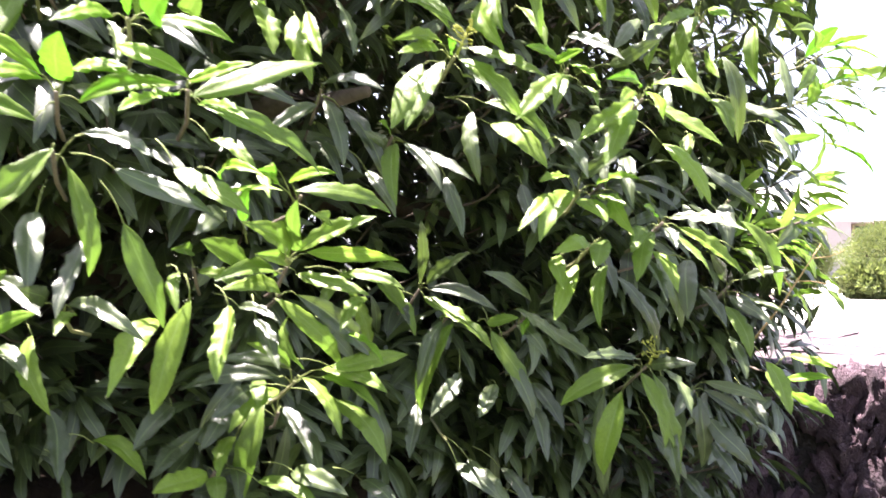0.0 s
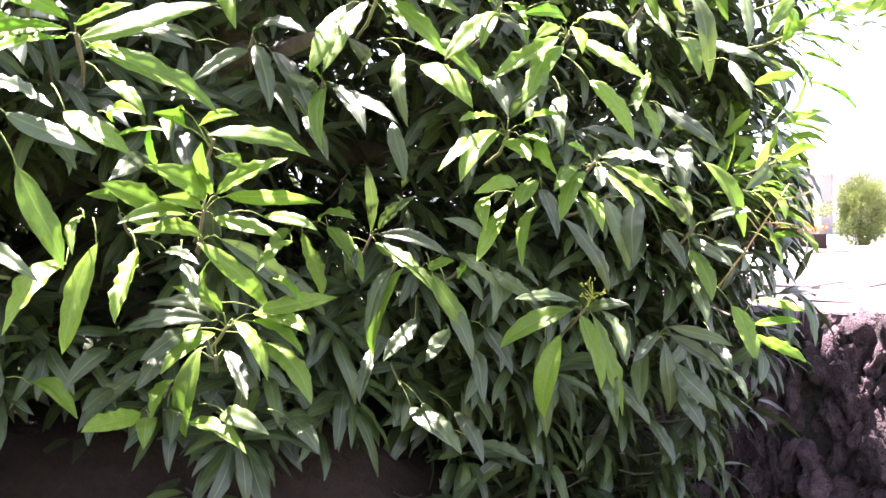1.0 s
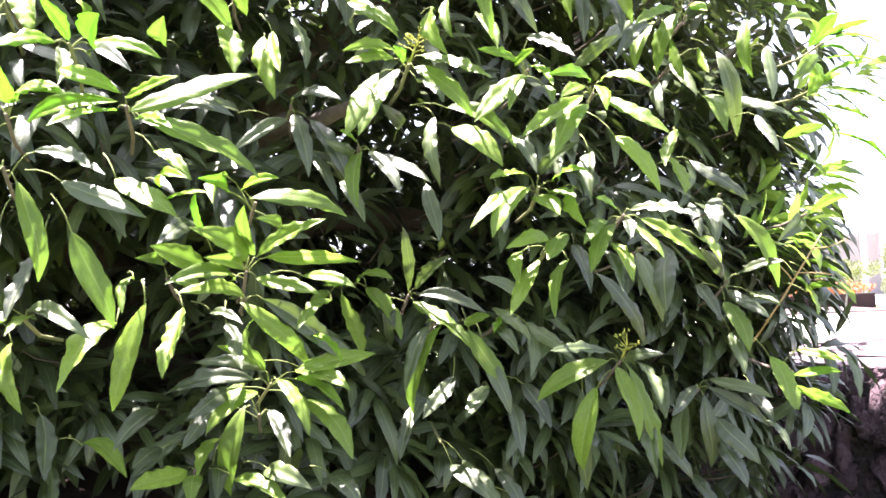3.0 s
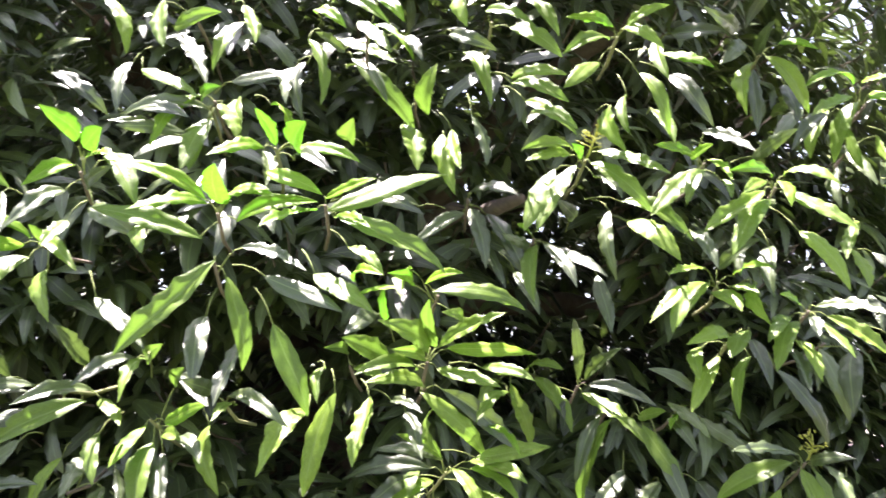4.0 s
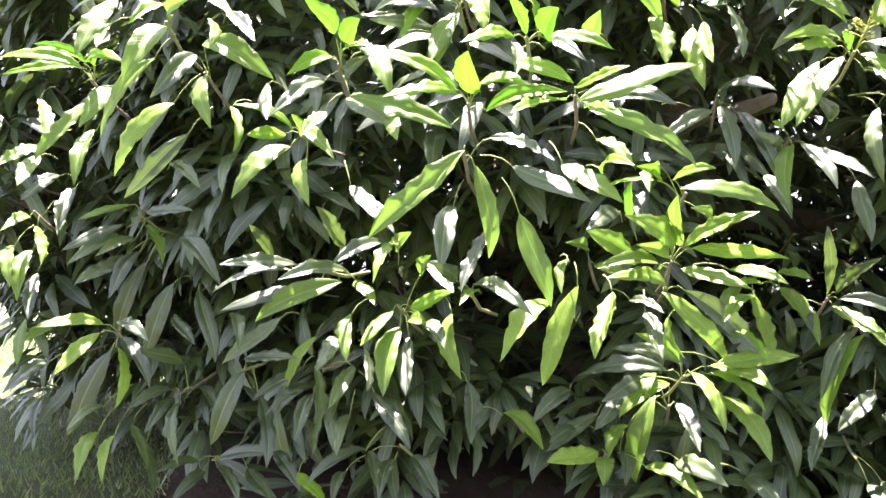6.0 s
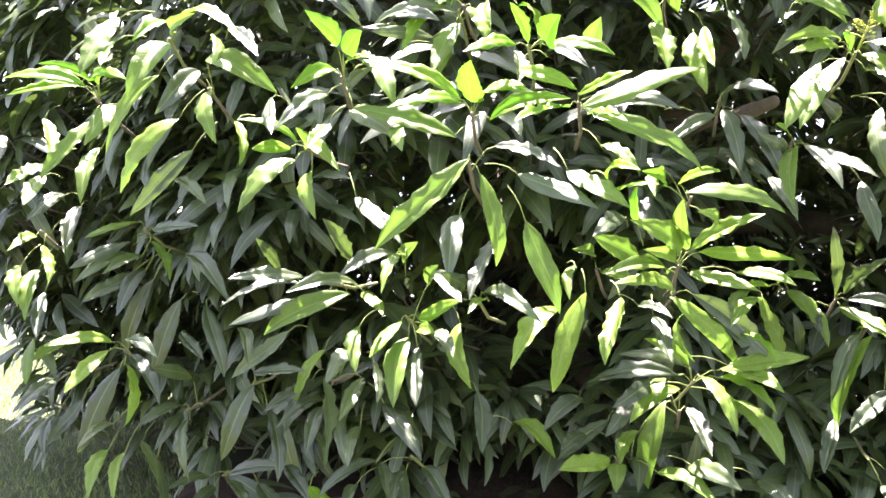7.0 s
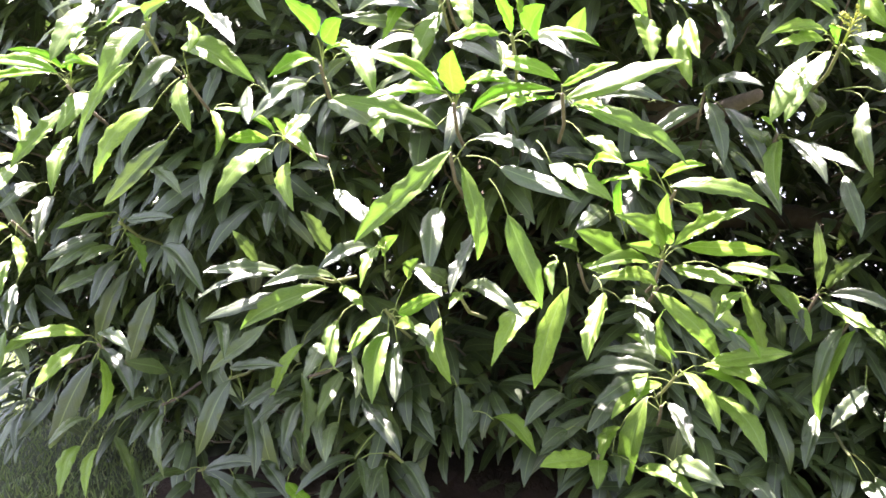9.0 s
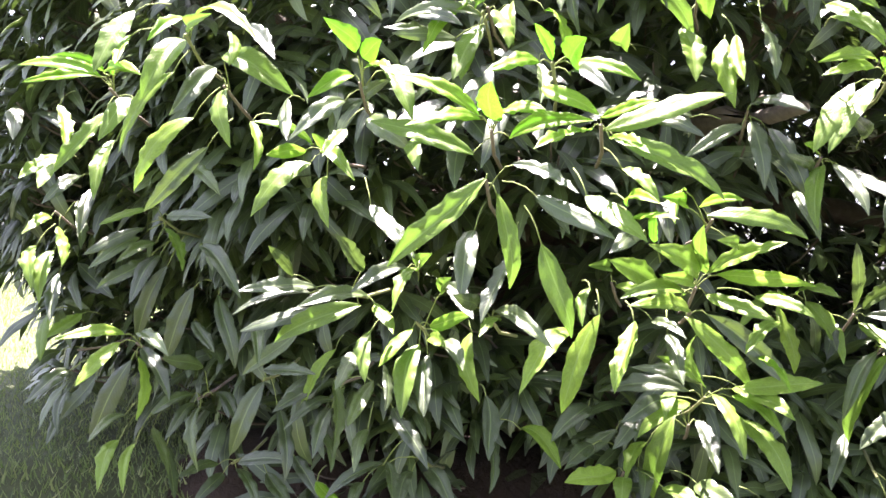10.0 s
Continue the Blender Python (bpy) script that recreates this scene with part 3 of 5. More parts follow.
shoot((-1.569, 1.676, 1.251), (-1.613, 1.759, 1.327), [
    (-1.0, -0.6, 0.9, -91, -12, 14.0, 2.9, 33, "o"),
    (-0.8, -0.4, -1.1, -76, -27, 13.6, 2.9, 39, "o"),
    (0.4, 0.4, -2.0, -47, -48, 17.1, 3.5, 8, "o"),
    (-5.4, 2.1, 26.4, -159, -69, 20.0, 5.0, 37, "o"),
    (1.2, 3.7, 25.0, -18, -60, 19.2, 4.2, 46, "o"),
    (1.1, 0.1, 7.7, -85, 14, 13.9, 3.6, 89, "o"),
    (3.1, 1.7, 1.1, -21, -18, 16.1, 3.3, 41, "o"),
    (-9.7, -5.0, -7.3, -26, -30, 16.1, 3.3, 56, "o"),
    (-6.8, -3.1, -11.4, -33, -38, 16.5, 3.4, 58, "o")])
shoot((-1.330, 1.631, 1.325), (-1.364, 1.721, 1.390), [
    (0.4, 0.2, 0.0, -124, -65, 17.8, 4.5, 23, "o"),
    (7.3, 3.4, 11.9, -132, -41, 16.1, 3.6, 28, "o"),
    (2.8, 2.0, -5.4, -37, -54, 17.4, 3.6, 44, "o"),
    (14.2, 7.5, 7.9, -108, -55, 15.8, 3.2, 3, "m"),
    (0.1, -0.1, 2.5, -13, 4, 17.9, 3.7, 8, "o"),
    (11.7, 6.6, 1.3, -99, -25, 15.1, 3.1, 23, "o"),
    (-19.9, -1.6, 28.9, -11, -30, 20.0, 4.2, 14, "o"),
    (13.7, 8.0, -3.6, -97, -16, 15.2, 3.1, 20, "o"),
    (-2.7, -2.3, 11.9, -36, -27, 14.5, 3.0, 38, "o")])
shoot((-1.515, 1.744, 1.093), (-1.559, 1.828, 1.157), [
    (1.4, 0.8, 0.3, -10, 11, 19.4, 4.0, 10, "o"),
    (-2.7, -1.5, -0.4, -90, -1, 13.8, 2.8, 32, "o"),
    (0.8, 0.6, -1.5, -26, -22, 15.2, 3.1, 39, "o"),
    (-1.9, -0.9, -2.7, -78, -22, 13.3, 3.1, 36, "o"),
    (7.3, 4.3, -1.8, -26, -19, 15.1, 3.9, 26, "o"),
    (13.2, 7.3, 2.5, -27, -26, 15.5, 3.6, 29, "o"),
    (-8.3, -6.9, 34.1, -25, -22, 15.5, 3.2, 27, "o")])
shoot((-1.141, 1.665, 1.337), (-1.167, 1.761, 1.394), [
    (-1.4, -0.8, 0.7, -45, -55, 17.4, 3.6, 62, "o"),
    (-1.6, -0.6, -5.4, -71, -34, 14.2, 3.2, 13, "o"),
    (-3.6, -1.3, -10.9, -41, -22, 13.4, 2.7, 40, "o"),
    (4.1, 1.9, 7.0, -81, -26, 13.9, 3.7, 24, "o"),
    (6.2, 3.5, 1.0, -80, -32, 14.5, 3.2, 17, "o"),
    (5.3, 3.6, -9.7, -69, -27, 13.3, 3.0, 12, "o"),
    (8.1, 4.3, 4.7, -52, -33, 14.0, 2.9, 63, "o"),
    (8.5, 5.9, -17.0, -114, -22, 15.4, 3.2, -4, "o"),
    (9.8, 5.8, -4.6, -25, -35, 17.2, 3.7, 19, "o")])
shoot((-0.445, 1.870, 1.583), (-0.503, 1.960, 1.497), [
    (0.0, -0.1, 2.2, -103, 20, 17.9, 5.3, 43, "m"),
    (1.0, 0.4, 3.4, -75, 31, 15.0, 3.9, -180, "m"),
    (2.1, 1.0, 3.0, -11, 25, 16.6, 3.9, -14, "m"),
    (3.5, 1.8, 2.8, 30, -3, 19.8, 4.1, -14, "y"),
    (1.6, 1.0, -1.3, -21, -14, 15.9, 3.5, -14, "m"),
    (9.9, 5.7, -1.3, -30, -10, 14.1, 3.0, -19, "m"),
    (-0.7, -0.5, 0.6, -94, 8, 14.7, 3.0, 43, "m"),
    (-6.0, -3.3, -0.7, -104, 19, 17.9, 5.3, 38, "m"),
    (-2.1, -1.1, -1.7, -109, -1, 18.2, 3.7, 5, "m"),
    (-7.4, -4.8, 8.6, -71, 22, 13.6, 2.8, -140, "y")])
shoot((-0.411, 1.842, 1.715), (-0.488, 1.919, 1.658), [
    (-1.0, -0.6, 0.8, 30, -9, 20.2, 4.4, -15, "m"),
    (-2.1, -1.4, 2.3, -41, 5, 12.8, 2.6, -31, "y"),
    (3.9, 2.5, -5.2, -87, 6, 13.6, 2.8, 54, "m"),
    (-4.8, -2.9, 2.1, -87, 6, 13.5, 2.8, 63, "y"),
    (-4.4, -2.8, 5.4, -84, -27, 14.3, 2.9, -50, "m")])
shoot((-0.467, 1.920, 1.531), (-0.508, 2.016, 1.497), [
    (-0.3, -0.2, -0.1, -109, 7, 18.4, 3.8, 15, "m"),
    (-1.0, -0.5, -0.8, 33, -44, 20.1, 4.2, -6, "m"),
    (3.0, 1.7, -0.2, 32, -36, 22.1, 4.6, -20, "o"),
    (8.8, 5.9, -14.9, 23, 7, 16.6, 4.6, -1, "m"),
    (15.7, 9.0, -1.1, -103, -18, 16.7, 3.4, -30, "m"),
    (1.7, 1.2, -4.2, -69, -39, 15.0, 3.1, -69, "m"),
    (11.6, 7.1, -8.3, -46, -21, 13.0, 2.7, 10, "y"),
    (-5.9, 3.9, -5.0, -52, -37, 14.5, 3.2, -1, "o")])
shoot((-0.465, 2.053, 1.346), (-0.546, 2.131, 1.246), [
    (5.6, 0.3, 2.6, -38, -9, 18.2, 4.4, -11, "m"),
    (1.2, 0.1, 0.9, -45, -36, 17.4, 3.9, 14, "m"),
    (7.4, 0.6, -3.8, -39, -33, 19.1, 5.6, 10, "m"),
    (5.4, 0.3, 0.9, -40, -17, 18.1, 3.7, -3, "m"),
    (-1.2, -0.1, 2.9, -112, 26, 15.0, 3.4, 19, "m"),
    (-1.0, -0.1, 2.7, -153, 13, 15.2, 3.2, 14, "o"),
    (-3.3, -0.2, 0.9, -176, -5, 21.1, 4.3, 5, "o"),
    (-7.7, -0.5, -1.3, -119, -16, 13.9, 3.8, 8, "o")])
shoot((-0.508, 2.092, 1.276), (-0.529, 2.205, 1.189), [
    (0.2, -0.1, 4.8, -121, -25, 15.6, 4.5, -10, "m"),
    (-3.0, -0.2, 2.1, 177, -78, 20.5, 5.6, -33, "m"),
    (-8.0, -0.6, 2.1, -112, -28, 14.8, 4.1, 1, "o"),
    (-9.0, -0.5, -5.1, -95, -28, 13.5, 3.8, -19, "m"),
    (-3.3, -0.4, 6.4, -83, -15, 12.4, 3.3, -16, "m"),
    (-0.7, 8.0, 0.0, -51, -31, 16.7, 3.8, 3, "o"),
    (-11.0, -0.4, -11.3, -63, -20, 13.8, 3.7, 16, "o")])
shoot((-0.156, 2.417, 1.463), (-0.152, 2.542, 1.394), [
    (-1.5, -0.1, -1.5, -134, -59, 17.9, 4.0, -27, "o"),
    (1.3, 0.1, -1.8, -180, -69, 23.3, 5.6, -48, "m"),
    (-2.4, -0.1, -0.7, -41, -21, 18.1, 3.7, -5, "m"),
    (2.6, 10.6, -15.1, -124, -40, 15.2, 4.5, -20, "o")])
shoot((-0.421, 2.127, 1.967), (-0.435, 2.242, 1.896), [
    (-11.9, -0.7, -1.1, -125, -3, 15.5, 3.2, 15, "o"),
    (0.8, 0.1, -2.3, -61, -55, 18.6, 4.0, 6, "o"),
    (4.1, 0.3, -3.7, -29, -55, 20.2, 4.1, 1, "o"),
    (0.4, 0.0, 0.6, -39, -7, 17.7, 3.6, -16, "o"),
    (-5.5, -0.7, 16.1, -66, -54, 21.0, 4.4, -47, "m"),
    (-0.9, 0.0, -3.3, -136, -28, 15.5, 3.3, 17, "o"),
    (8.5, 11.0, -16.5, -57, -38, 17.2, 3.5, -6, "o")])
shoot((-0.516, 2.037, 2.212), (-0.525, 2.153, 2.156), [
    (-13.8, -5.3, 7.9, 26, -49, 22.4, 5.6, -11, "m"),
    (-16.3, -6.7, 12.3, -16, -29, 18.3, 3.7, -8, "m"),
    (-3.4, 0.1, -7.4, -50, -50, 17.3, 5.6, 13, "m"),
    (2.5, 1.6, -5.6, -58, 60, 12.2, 5.6, 39, "m"),
    (-15.2, -5.4, 5.8, -28, -38, 18.9, 3.9, 10, "o"),
    (7.5, 3.6, -8.9, -67, -48, 15.8, 3.5, -52, "m"),
    (-14.6, -2.7, -11.1, -70, 10, 11.8, 4.9, -155, "m")])
shoot((-0.640, 1.930, 1.581), (-0.646, 2.051, 1.498), [
    (-0.6, -0.5, 2.8, -85, 5, 12.9, 2.7, 60, "m"),
    (5.6, 2.5, 11.1, -97, -16, 15.3, 4.1, 24, "o"),
    (0.8, 0.5, -0.5, -34, -12, 13.5, 3.2, -13, "m"),
    (7.7, 4.8, -7.7, -42, -9, 12.7, 2.6, -10, "o")])
shoot((-0.130, 2.037, 2.014), (-0.168, 2.137, 1.938), [
    (-2.7, -0.2, 2.6, -124, -5, 15.2, 3.1, 7, "m"),
    (-3.2, -0.2, 1.4, -121, -11, 14.7, 3.0, 5, "m"),
    (-1.9, -0.1, -0.7, -134, -52, 19.2, 4.7, -20, "m"),
    (-6.7, -0.4, -1.4, -124, -54, 17.5, 4.9, -25, "m"),
    (2.6, 0.1, 1.9, -33, -24, 20.3, 4.2, -8, "m"),
    (0.8, 0.1, -0.6, -15, -43, 17.9, 4.5, -17, "m"),
    (-0.9, -0.1, 0.7, -89, 2, 11.7, 2.4, 81, "y"),
    (6.2, 0.1, 11.5, -75, -48, 17.8, 4.6, -62, "m"),
    (-10.8, -1.0, 11.6, -46, -26, 17.4, 3.6, -28, "m"),
    (1.7, 0.2, -4.0, -59, -26, 14.9, 3.0, -3, "o")])
shoot((-0.268, 2.132, 1.864), (-0.268, 2.234, 1.808), [
    (0.5, 0.1, -1.7, -83, -49, 17.7, 4.1, -45, "m"),
    (2.4, 0.2, -1.3, -53, -37, 17.6, 3.6, 0, "o"),
    (4.2, 0.3, -2.1, -39, -25, 19.2, 3.9, -12, "o"),
    (-0.6, -0.1, 0.8, -95, 7, 10.3, 2.4, 40, "y"),
    (-1.5, -0.0, -2.6, -103, 11, 12.9, 2.6, 55, "o"),
    (17.5, 1.0, 5.5, -84, -66, 17.8, 3.7, -49, "o"),
    (21.4, 1.3, 2.7, -45, -33, 18.6, 5.4, -18, "m"),
    (20.1, 1.1, 7.4, 4, -31, 18.0, 4.7, -20, "m"),
    (10.8, 25.9, -6.2, -69, -51, 19.0, 4.2, -3, "o"),
    (6.5, 15.3, 6.5, -94, 14, 12.6, 3.6, 79, "o")])
shoot((0.117, 2.179, 2.017), (0.093, 2.280, 1.939), [
    (-1.6, -0.1, 1.6, -123, 4, 15.0, 3.1, 31, "y"),
    (-0.8, -0.0, -1.0, -145, -38, 17.6, 5.0, -12, "m"),
    (-0.2, 0.0, -1.5, -109, -35, 15.6, 3.6, -28, "m"),
    (0.6, 0.0, 0.8, -65, -29, 14.6, 3.0, -17, "y"),
    (-2.9, -0.2, 1.5, -68, -1, 12.7, 2.6, -95, "y"),
    (-0.1, -0.2, 7.2, -46, -25, 17.2, 3.5, -41, "o"),
    (-10.7, -1.0, 13.3, -67, -40, 16.3, 3.5, -12, "m"),
    (3.3, 0.3, -3.8, -77, -31, 11.9, 2.4, -9, "m"),
    (10.5, 10.6, 3.0, -51, 10, 15.1, 3.5, -103, "o")])
shoot((0.255, 2.044, 1.924), (0.253, 2.146, 1.843), [
    (-2.1, -0.1, -0.3, -135, -30, 19.6, 4.0, -13, "m"),
    (-1.1, -0.0, -2.3, -130, -41, 18.0, 5.1, -27, "m"),
    (-0.7, -0.1, 2.3, -122, 0, 14.8, 3.0, 13, "y"),
    (0.8, 0.0, 0.8, -83, -30, 11.8, 2.9, -9, "y"),
    (1.7, 0.0, 2.5, -51, -16, 15.1, 3.1, -31, "m"),
    (2.3, 0.2, -1.1, -33, -34, 17.0, 3.6, -33, "m"),
    (-1.9, -0.2, 1.6, -111, -17, 13.8, 2.8, -9, "m"),
    (3.9, 0.5, -9.2, -49, -47, 17.2, 3.9, -21, "m"),
    (-6.2, 9.8, -5.8, -101, -45, 17.2, 3.5, -54, "o"),
    (-1.2, 15.2, -10.4, -91, -44, 16.3, 3.8, -51, "o")])
shoot((0.508, 2.823, 2.179), (0.559, 2.929, 2.098), [
    (-5.4, -0.6, 10.0, -118, -48, 20.4, 5.6, -54, "m"),
    (21.3, 1.1, 9.4, -98, -75, 18.2, 4.8, -95, "m"),
    (11.8, 0.7, 0.7, 10, -78, 25.2, 5.2, -51, "o"),
    (7.5, 0.8, -12.1, -68, -44, 17.1, 5.4, -36, "m"),
    (6.8, 0.4, 2.4, -88, -41, 15.7, 3.2, -101, "m"),
    (-4.7, -0.1, -7.4, -95, -45, 16.8, 3.8, -67, "o"),
    (16.6, 1.4, -12.9, -34, -25, 17.5, 3.6, -52, "o"),
    (-11.8, -1.0, 11.5, -128, -35, 19.1, 4.4, -13, "o"),
    (-1.6, -0.1, 0.2, -63, -47, 18.7, 3.8, -51, "o")])
shoot((0.131, 2.085, 1.740), (0.128, 2.187, 1.652), [
    (-2.4, -0.2, 2.9, -118, -8, 14.2, 2.9, -14, "m"),
    (-2.2, -0.1, -0.2, -120, -37, 17.2, 5.2, -29, "m"),
    (-4.0, -0.2, -1.2, -128, -23, 17.1, 3.5, -11, "m"),
    (-0.2, 0.0, -1.9, -67, -24, 11.3, 4.5, -25, "m"),
    (3.1, 0.2, 1.0, -60, 3, 13.5, 2.8, -63, "y"),
    (2.2, 0.2, -1.4, -66, -10, 13.0, 2.7, -36, "m"),
    (0.2, -0.1, 2.9, -55, 16, 14.8, 3.2, -113, "o"),
    (-4.5, -0.5, 10.8, -69, -36, 15.3, 3.2, -26, "o")])
shoot((0.157, 2.092, 1.627), (0.157, 2.194, 1.549), [
    (-1.2, -0.1, -0.2, -122, -4, 14.7, 3.7, 6, "m"),
    (2.7, 0.1, 1.2, -108, -23, 13.9, 4.4, -28, "m"),
    (-7.2, -0.4, -2.2, -93, -32, 12.2, 3.5, -52, "m"),
    (-3.3, -0.1, -4.0, -118, -40, 16.7, 4.0, -37, "m"),
    (3.0, 0.3, -4.3, -108, -43, 17.3, 3.5, -50, "m"),
    (5.2, 0.1, 10.9, -85, -39, 15.1, 3.9, -69, "m"),
    (-13.6, 23.8, 15.1, -79, -45, 16.6, 4.1, -9, "o")])
shoot((0.307, 2.110, 1.673), (0.312, 2.212, 1.587), [
    (-2.0, -0.1, -1.9, -117, -36, 16.8, 4.5, -39, "m"),
    (-3.6, -0.2, -1.1, -114, -20, 14.3, 3.2, -22, "m"),
    (1.6, 0.1, -1.6, -65, -32, 14.9, 3.1, -17, "m"),
    (3.3, 0.2, -1.0, -17, -35, 16.5, 3.4, -24, "m"),
    (15.5, 1.1, -5.8, -80, -23, 13.0, 2.7, -23, "m"),
    (-1.8, -0.1, 1.4, -110, 7, 11.3, 2.4, 27, "y"),
    (1.1, 0.0, 0.9, -40, -8, 17.6, 3.6, -18, "o"),
    (-3.2, -0.1, -6.2, -73, -33, 14.5, 3.1, -15, "m"),
    (-4.5, -0.1, -7.3, -74, -36, 14.9, 3.0, -14, "o"),
    (0.3, 0.0, -1.1, -86, -24, 11.2, 2.6, -25, "o")])
shoot((0.582, 2.606, 1.755), (0.610, 2.710, 1.670), [
    (-0.9, -0.0, -1.1, -105, -45, 17.5, 4.8, -59, "o"),
    (-11.9, -1.0, 10.0, -83, -41, 15.7, 4.3, -18, "m"),
    (-7.5, -0.7, 9.2, -18, -40, 18.4, 3.8, -50, "o"),
    (2.9, 0.3, -5.6, 6, -60, 22.3, 4.8, -38, "m"),
    (-10.9, -1.1, 17.4, -107, -40, 16.4, 4.3, -61, "m"),
    (10.0, 0.2, 20.1, -76, -43, 16.3, 3.3, -43, "o"),
    (13.7, -0.0, 37.8, -96, -53, 19.8, 4.1, -10, "o")])
shoot((0.594, 2.662, 1.527), (0.610, 2.766, 1.418), [
    (2.9, 0.1, 1.6, -52, 11, 14.9, 3.1, -86, "o"),
    (-1.0, -0.1, 1.1, -117, 27, 15.8, 3.7, 65, "o"),
    (-0.5, 0.0, -2.4, -53, -27, 15.9, 3.7, -60, "o"),
    (-1.1, 0.1, -5.4, -65, -52, 15.9, 5.6, -25, "m"),
    (5.5, 0.4, -3.2, -64, -15, 13.3, 2.7, -58, "o"),
    (9.8, 1.1, -20.4, -59, -55, 15.5, 5.1, -27, "m"),
    (0.0, 0.3, -13.5, -85, -40, 15.3, 3.5, -35, "o"),
    (-8.0, -0.5, -0.6, -72, -37, 15.2, 3.8, -44, "o")])
shoot((0.287, 2.215, 1.358), (0.309, 2.319, 1.231), [
    (-1.7, -0.1, 1.7, -136, 7, 18.6, 3.8, -19, "o"),
    (-2.6, -0.2, -0.0, -177, -27, 18.4, 5.1, -8, "m"),
    (-5.4, -0.2, -5.4, 177, -78, 19.1, 5.6, -73, "m"),
    (-8.8, 3.6, -6.4, 139, -88, 23.1, 4.7, -72, "o"),
    (-1.2, -0.0, -1.2, -65, -58, 17.5, 4.5, -6, "m"),
    (1.6, 0.1, -1.4, 8, -74, 23.4, 5.1, -17, "m"),
    (2.9, 0.2, -0.6, -69, -33, 14.8, 3.0, -12, "o"),
    (1.1, 0.1, 0.2, -60, 7, 13.5, 2.9, -92, "o"),
    (6.7, 6.7, -12.5, -95, -49, 16.6, 3.7, -56, "o")])
shoot((0.510, 2.714, 1.238), (0.493, 2.816, 1.103), [
    (-0.5, -0.1, 1.2, -123, -22, 15.9, 3.6, -27, "o"),
    (1.1, 0.1, -1.3, 28, -87, 20.1, 5.1, -44, "o"),
    (2.6, 0.1, 2.6, -24, -15, 17.2, 3.5, -49, "o"),
    (2.4, 0.1, 0.4, 5, -35, 19.6, 4.0, -35, "o"),
    (3.7, 0.4, -7.2, -36, -46, 16.9, 5.6, -44, "o"),
    (-3.5, -0.1, -4.4, -112, -51, 15.9, 5.0, -58, "o"),
    (-9.3, -0.7, 4.3, -97, -39, 15.5, 5.0, -62, "o"),
    (-11.8, -0.5, -10.8, -35, -51, 15.6, 3.9, -39, "o"),
    (-3.5, 0.3, -22.5, -65, -36, 15.6, 3.9, -40, "o"),
    (4.7, 0.6, -13.8, -63, -45, 14.9, 5.0, -40, "o")])
shoot((0.761, 2.757, 1.280), (0.713, 2.853, 1.342), [
    (-0.4, 0.1, -4.4, 4, -27, 17.3, 4.2, -32, "y"),
    (0.6, 0.1, -1.6, -34, 6, 12.6, 2.8, -55, "y"),
    (2.0, 0.0, 5.3, -43, -12, 13.5, 2.9, -52, "y"),
    (-4.4, -0.3, 0.7, -75, -40, 15.3, 4.6, -28, "m"),
    (-8.3, -0.2, -13.5, -68, -26, 13.8, 2.8, -30, "o"),
    (-10.7, -0.6, -5.4, -77, -29, 13.7, 3.6, -48, "o")])
shoot((-0.230, 2.461, 1.527), (-0.248, 2.562, 1.422), [
    (0.1, -0.0, 1.1, -81, 56, 18.7, 3.8, 24, "o"),
    (1.9, 0.1, 1.3, -48, 28, 17.6, 3.6, -73, "o"),
    (-11.0, -0.8, 2.4, -42, -42, 19.3, 5.4, -2, "m"),
    (2.2, 0.1, -0.2, 4, -15, 18.1, 3.7, -12, "o"),
    (1.0, 0.1, -1.8, -40, -24, 18.6, 4.8, -17, "m"),
    (-17.5, -1.1, 1.0, -19, -71, 17.1, 5.6, 6, "m"),
    (-12.9, -0.9, 3.7, -46, 2, 15.9, 3.3, -33, "m"),
    (-20.3, -1.3, 1.7, -105, -25, 13.9, 3.3, -18, "m"),
    (-15.1, -1.0, 3.3, -105, -1, 12.6, 2.6, -4, "y"),
    (-7.6, -0.5, -0.8, -61, -28, 14.9, 3.6, -17, "o")])
shoot((0.028, 2.269, 1.469), (-0.018, 2.369, 1.373), [
    (-8.4, -0.5, -3.2, -26, -55, 18.5, 4.9, -6, "m"),
    (-4.7, -0.1, -8.5, -51, -57, 16.3, 3.8, -15, "o"),
    (0.0, 0.5, -20.7, -71, -39, 15.7, 3.7, -13, "o"),
    (-2.3, -0.1, -1.9, -63, -27, 14.5, 3.1, -27, "o"),
    (-2.5, -0.2, 1.8, -52, -26, 15.9, 3.3, -12, "o"),
    (-9.3, -0.6, -1.4, -54, 7, 11.5, 3.0, -69, "m"),
    (1.6, 0.1, 0.9, -106, -22, 11.9, 2.4, -50, "y"),
    (4.2, 10.3, -2.1, -40, -31, 16.1, 3.7, -32, "o")])
shoot((-0.164, 2.465, 1.149), (-0.145, 2.565, 1.219), [
    (2.4, 0.3, -5.7, -47, -23, 16.6, 4.1, -24, "o"),
    (-7.5, -0.7, 9.2, -93, -47, 15.4, 3.6, -36, "o"),
    (12.7, 0.5, 13.9, -112, -25, 14.4, 4.1, -19, "o"),
    (21.6, 1.0, 14.2, -59, -37, 16.0, 4.1, -21, "o"),
    (13.4, 1.0, -6.9, -56, -35, 16.8, 4.1, -18, "o"),
    (19.0, 1.6, -14.9, -27, -11, 16.5, 3.4, -20, "o"),
    (5.3, 0.5, -4.5, -43, -37, 17.6, 4.6, -19, "o")])
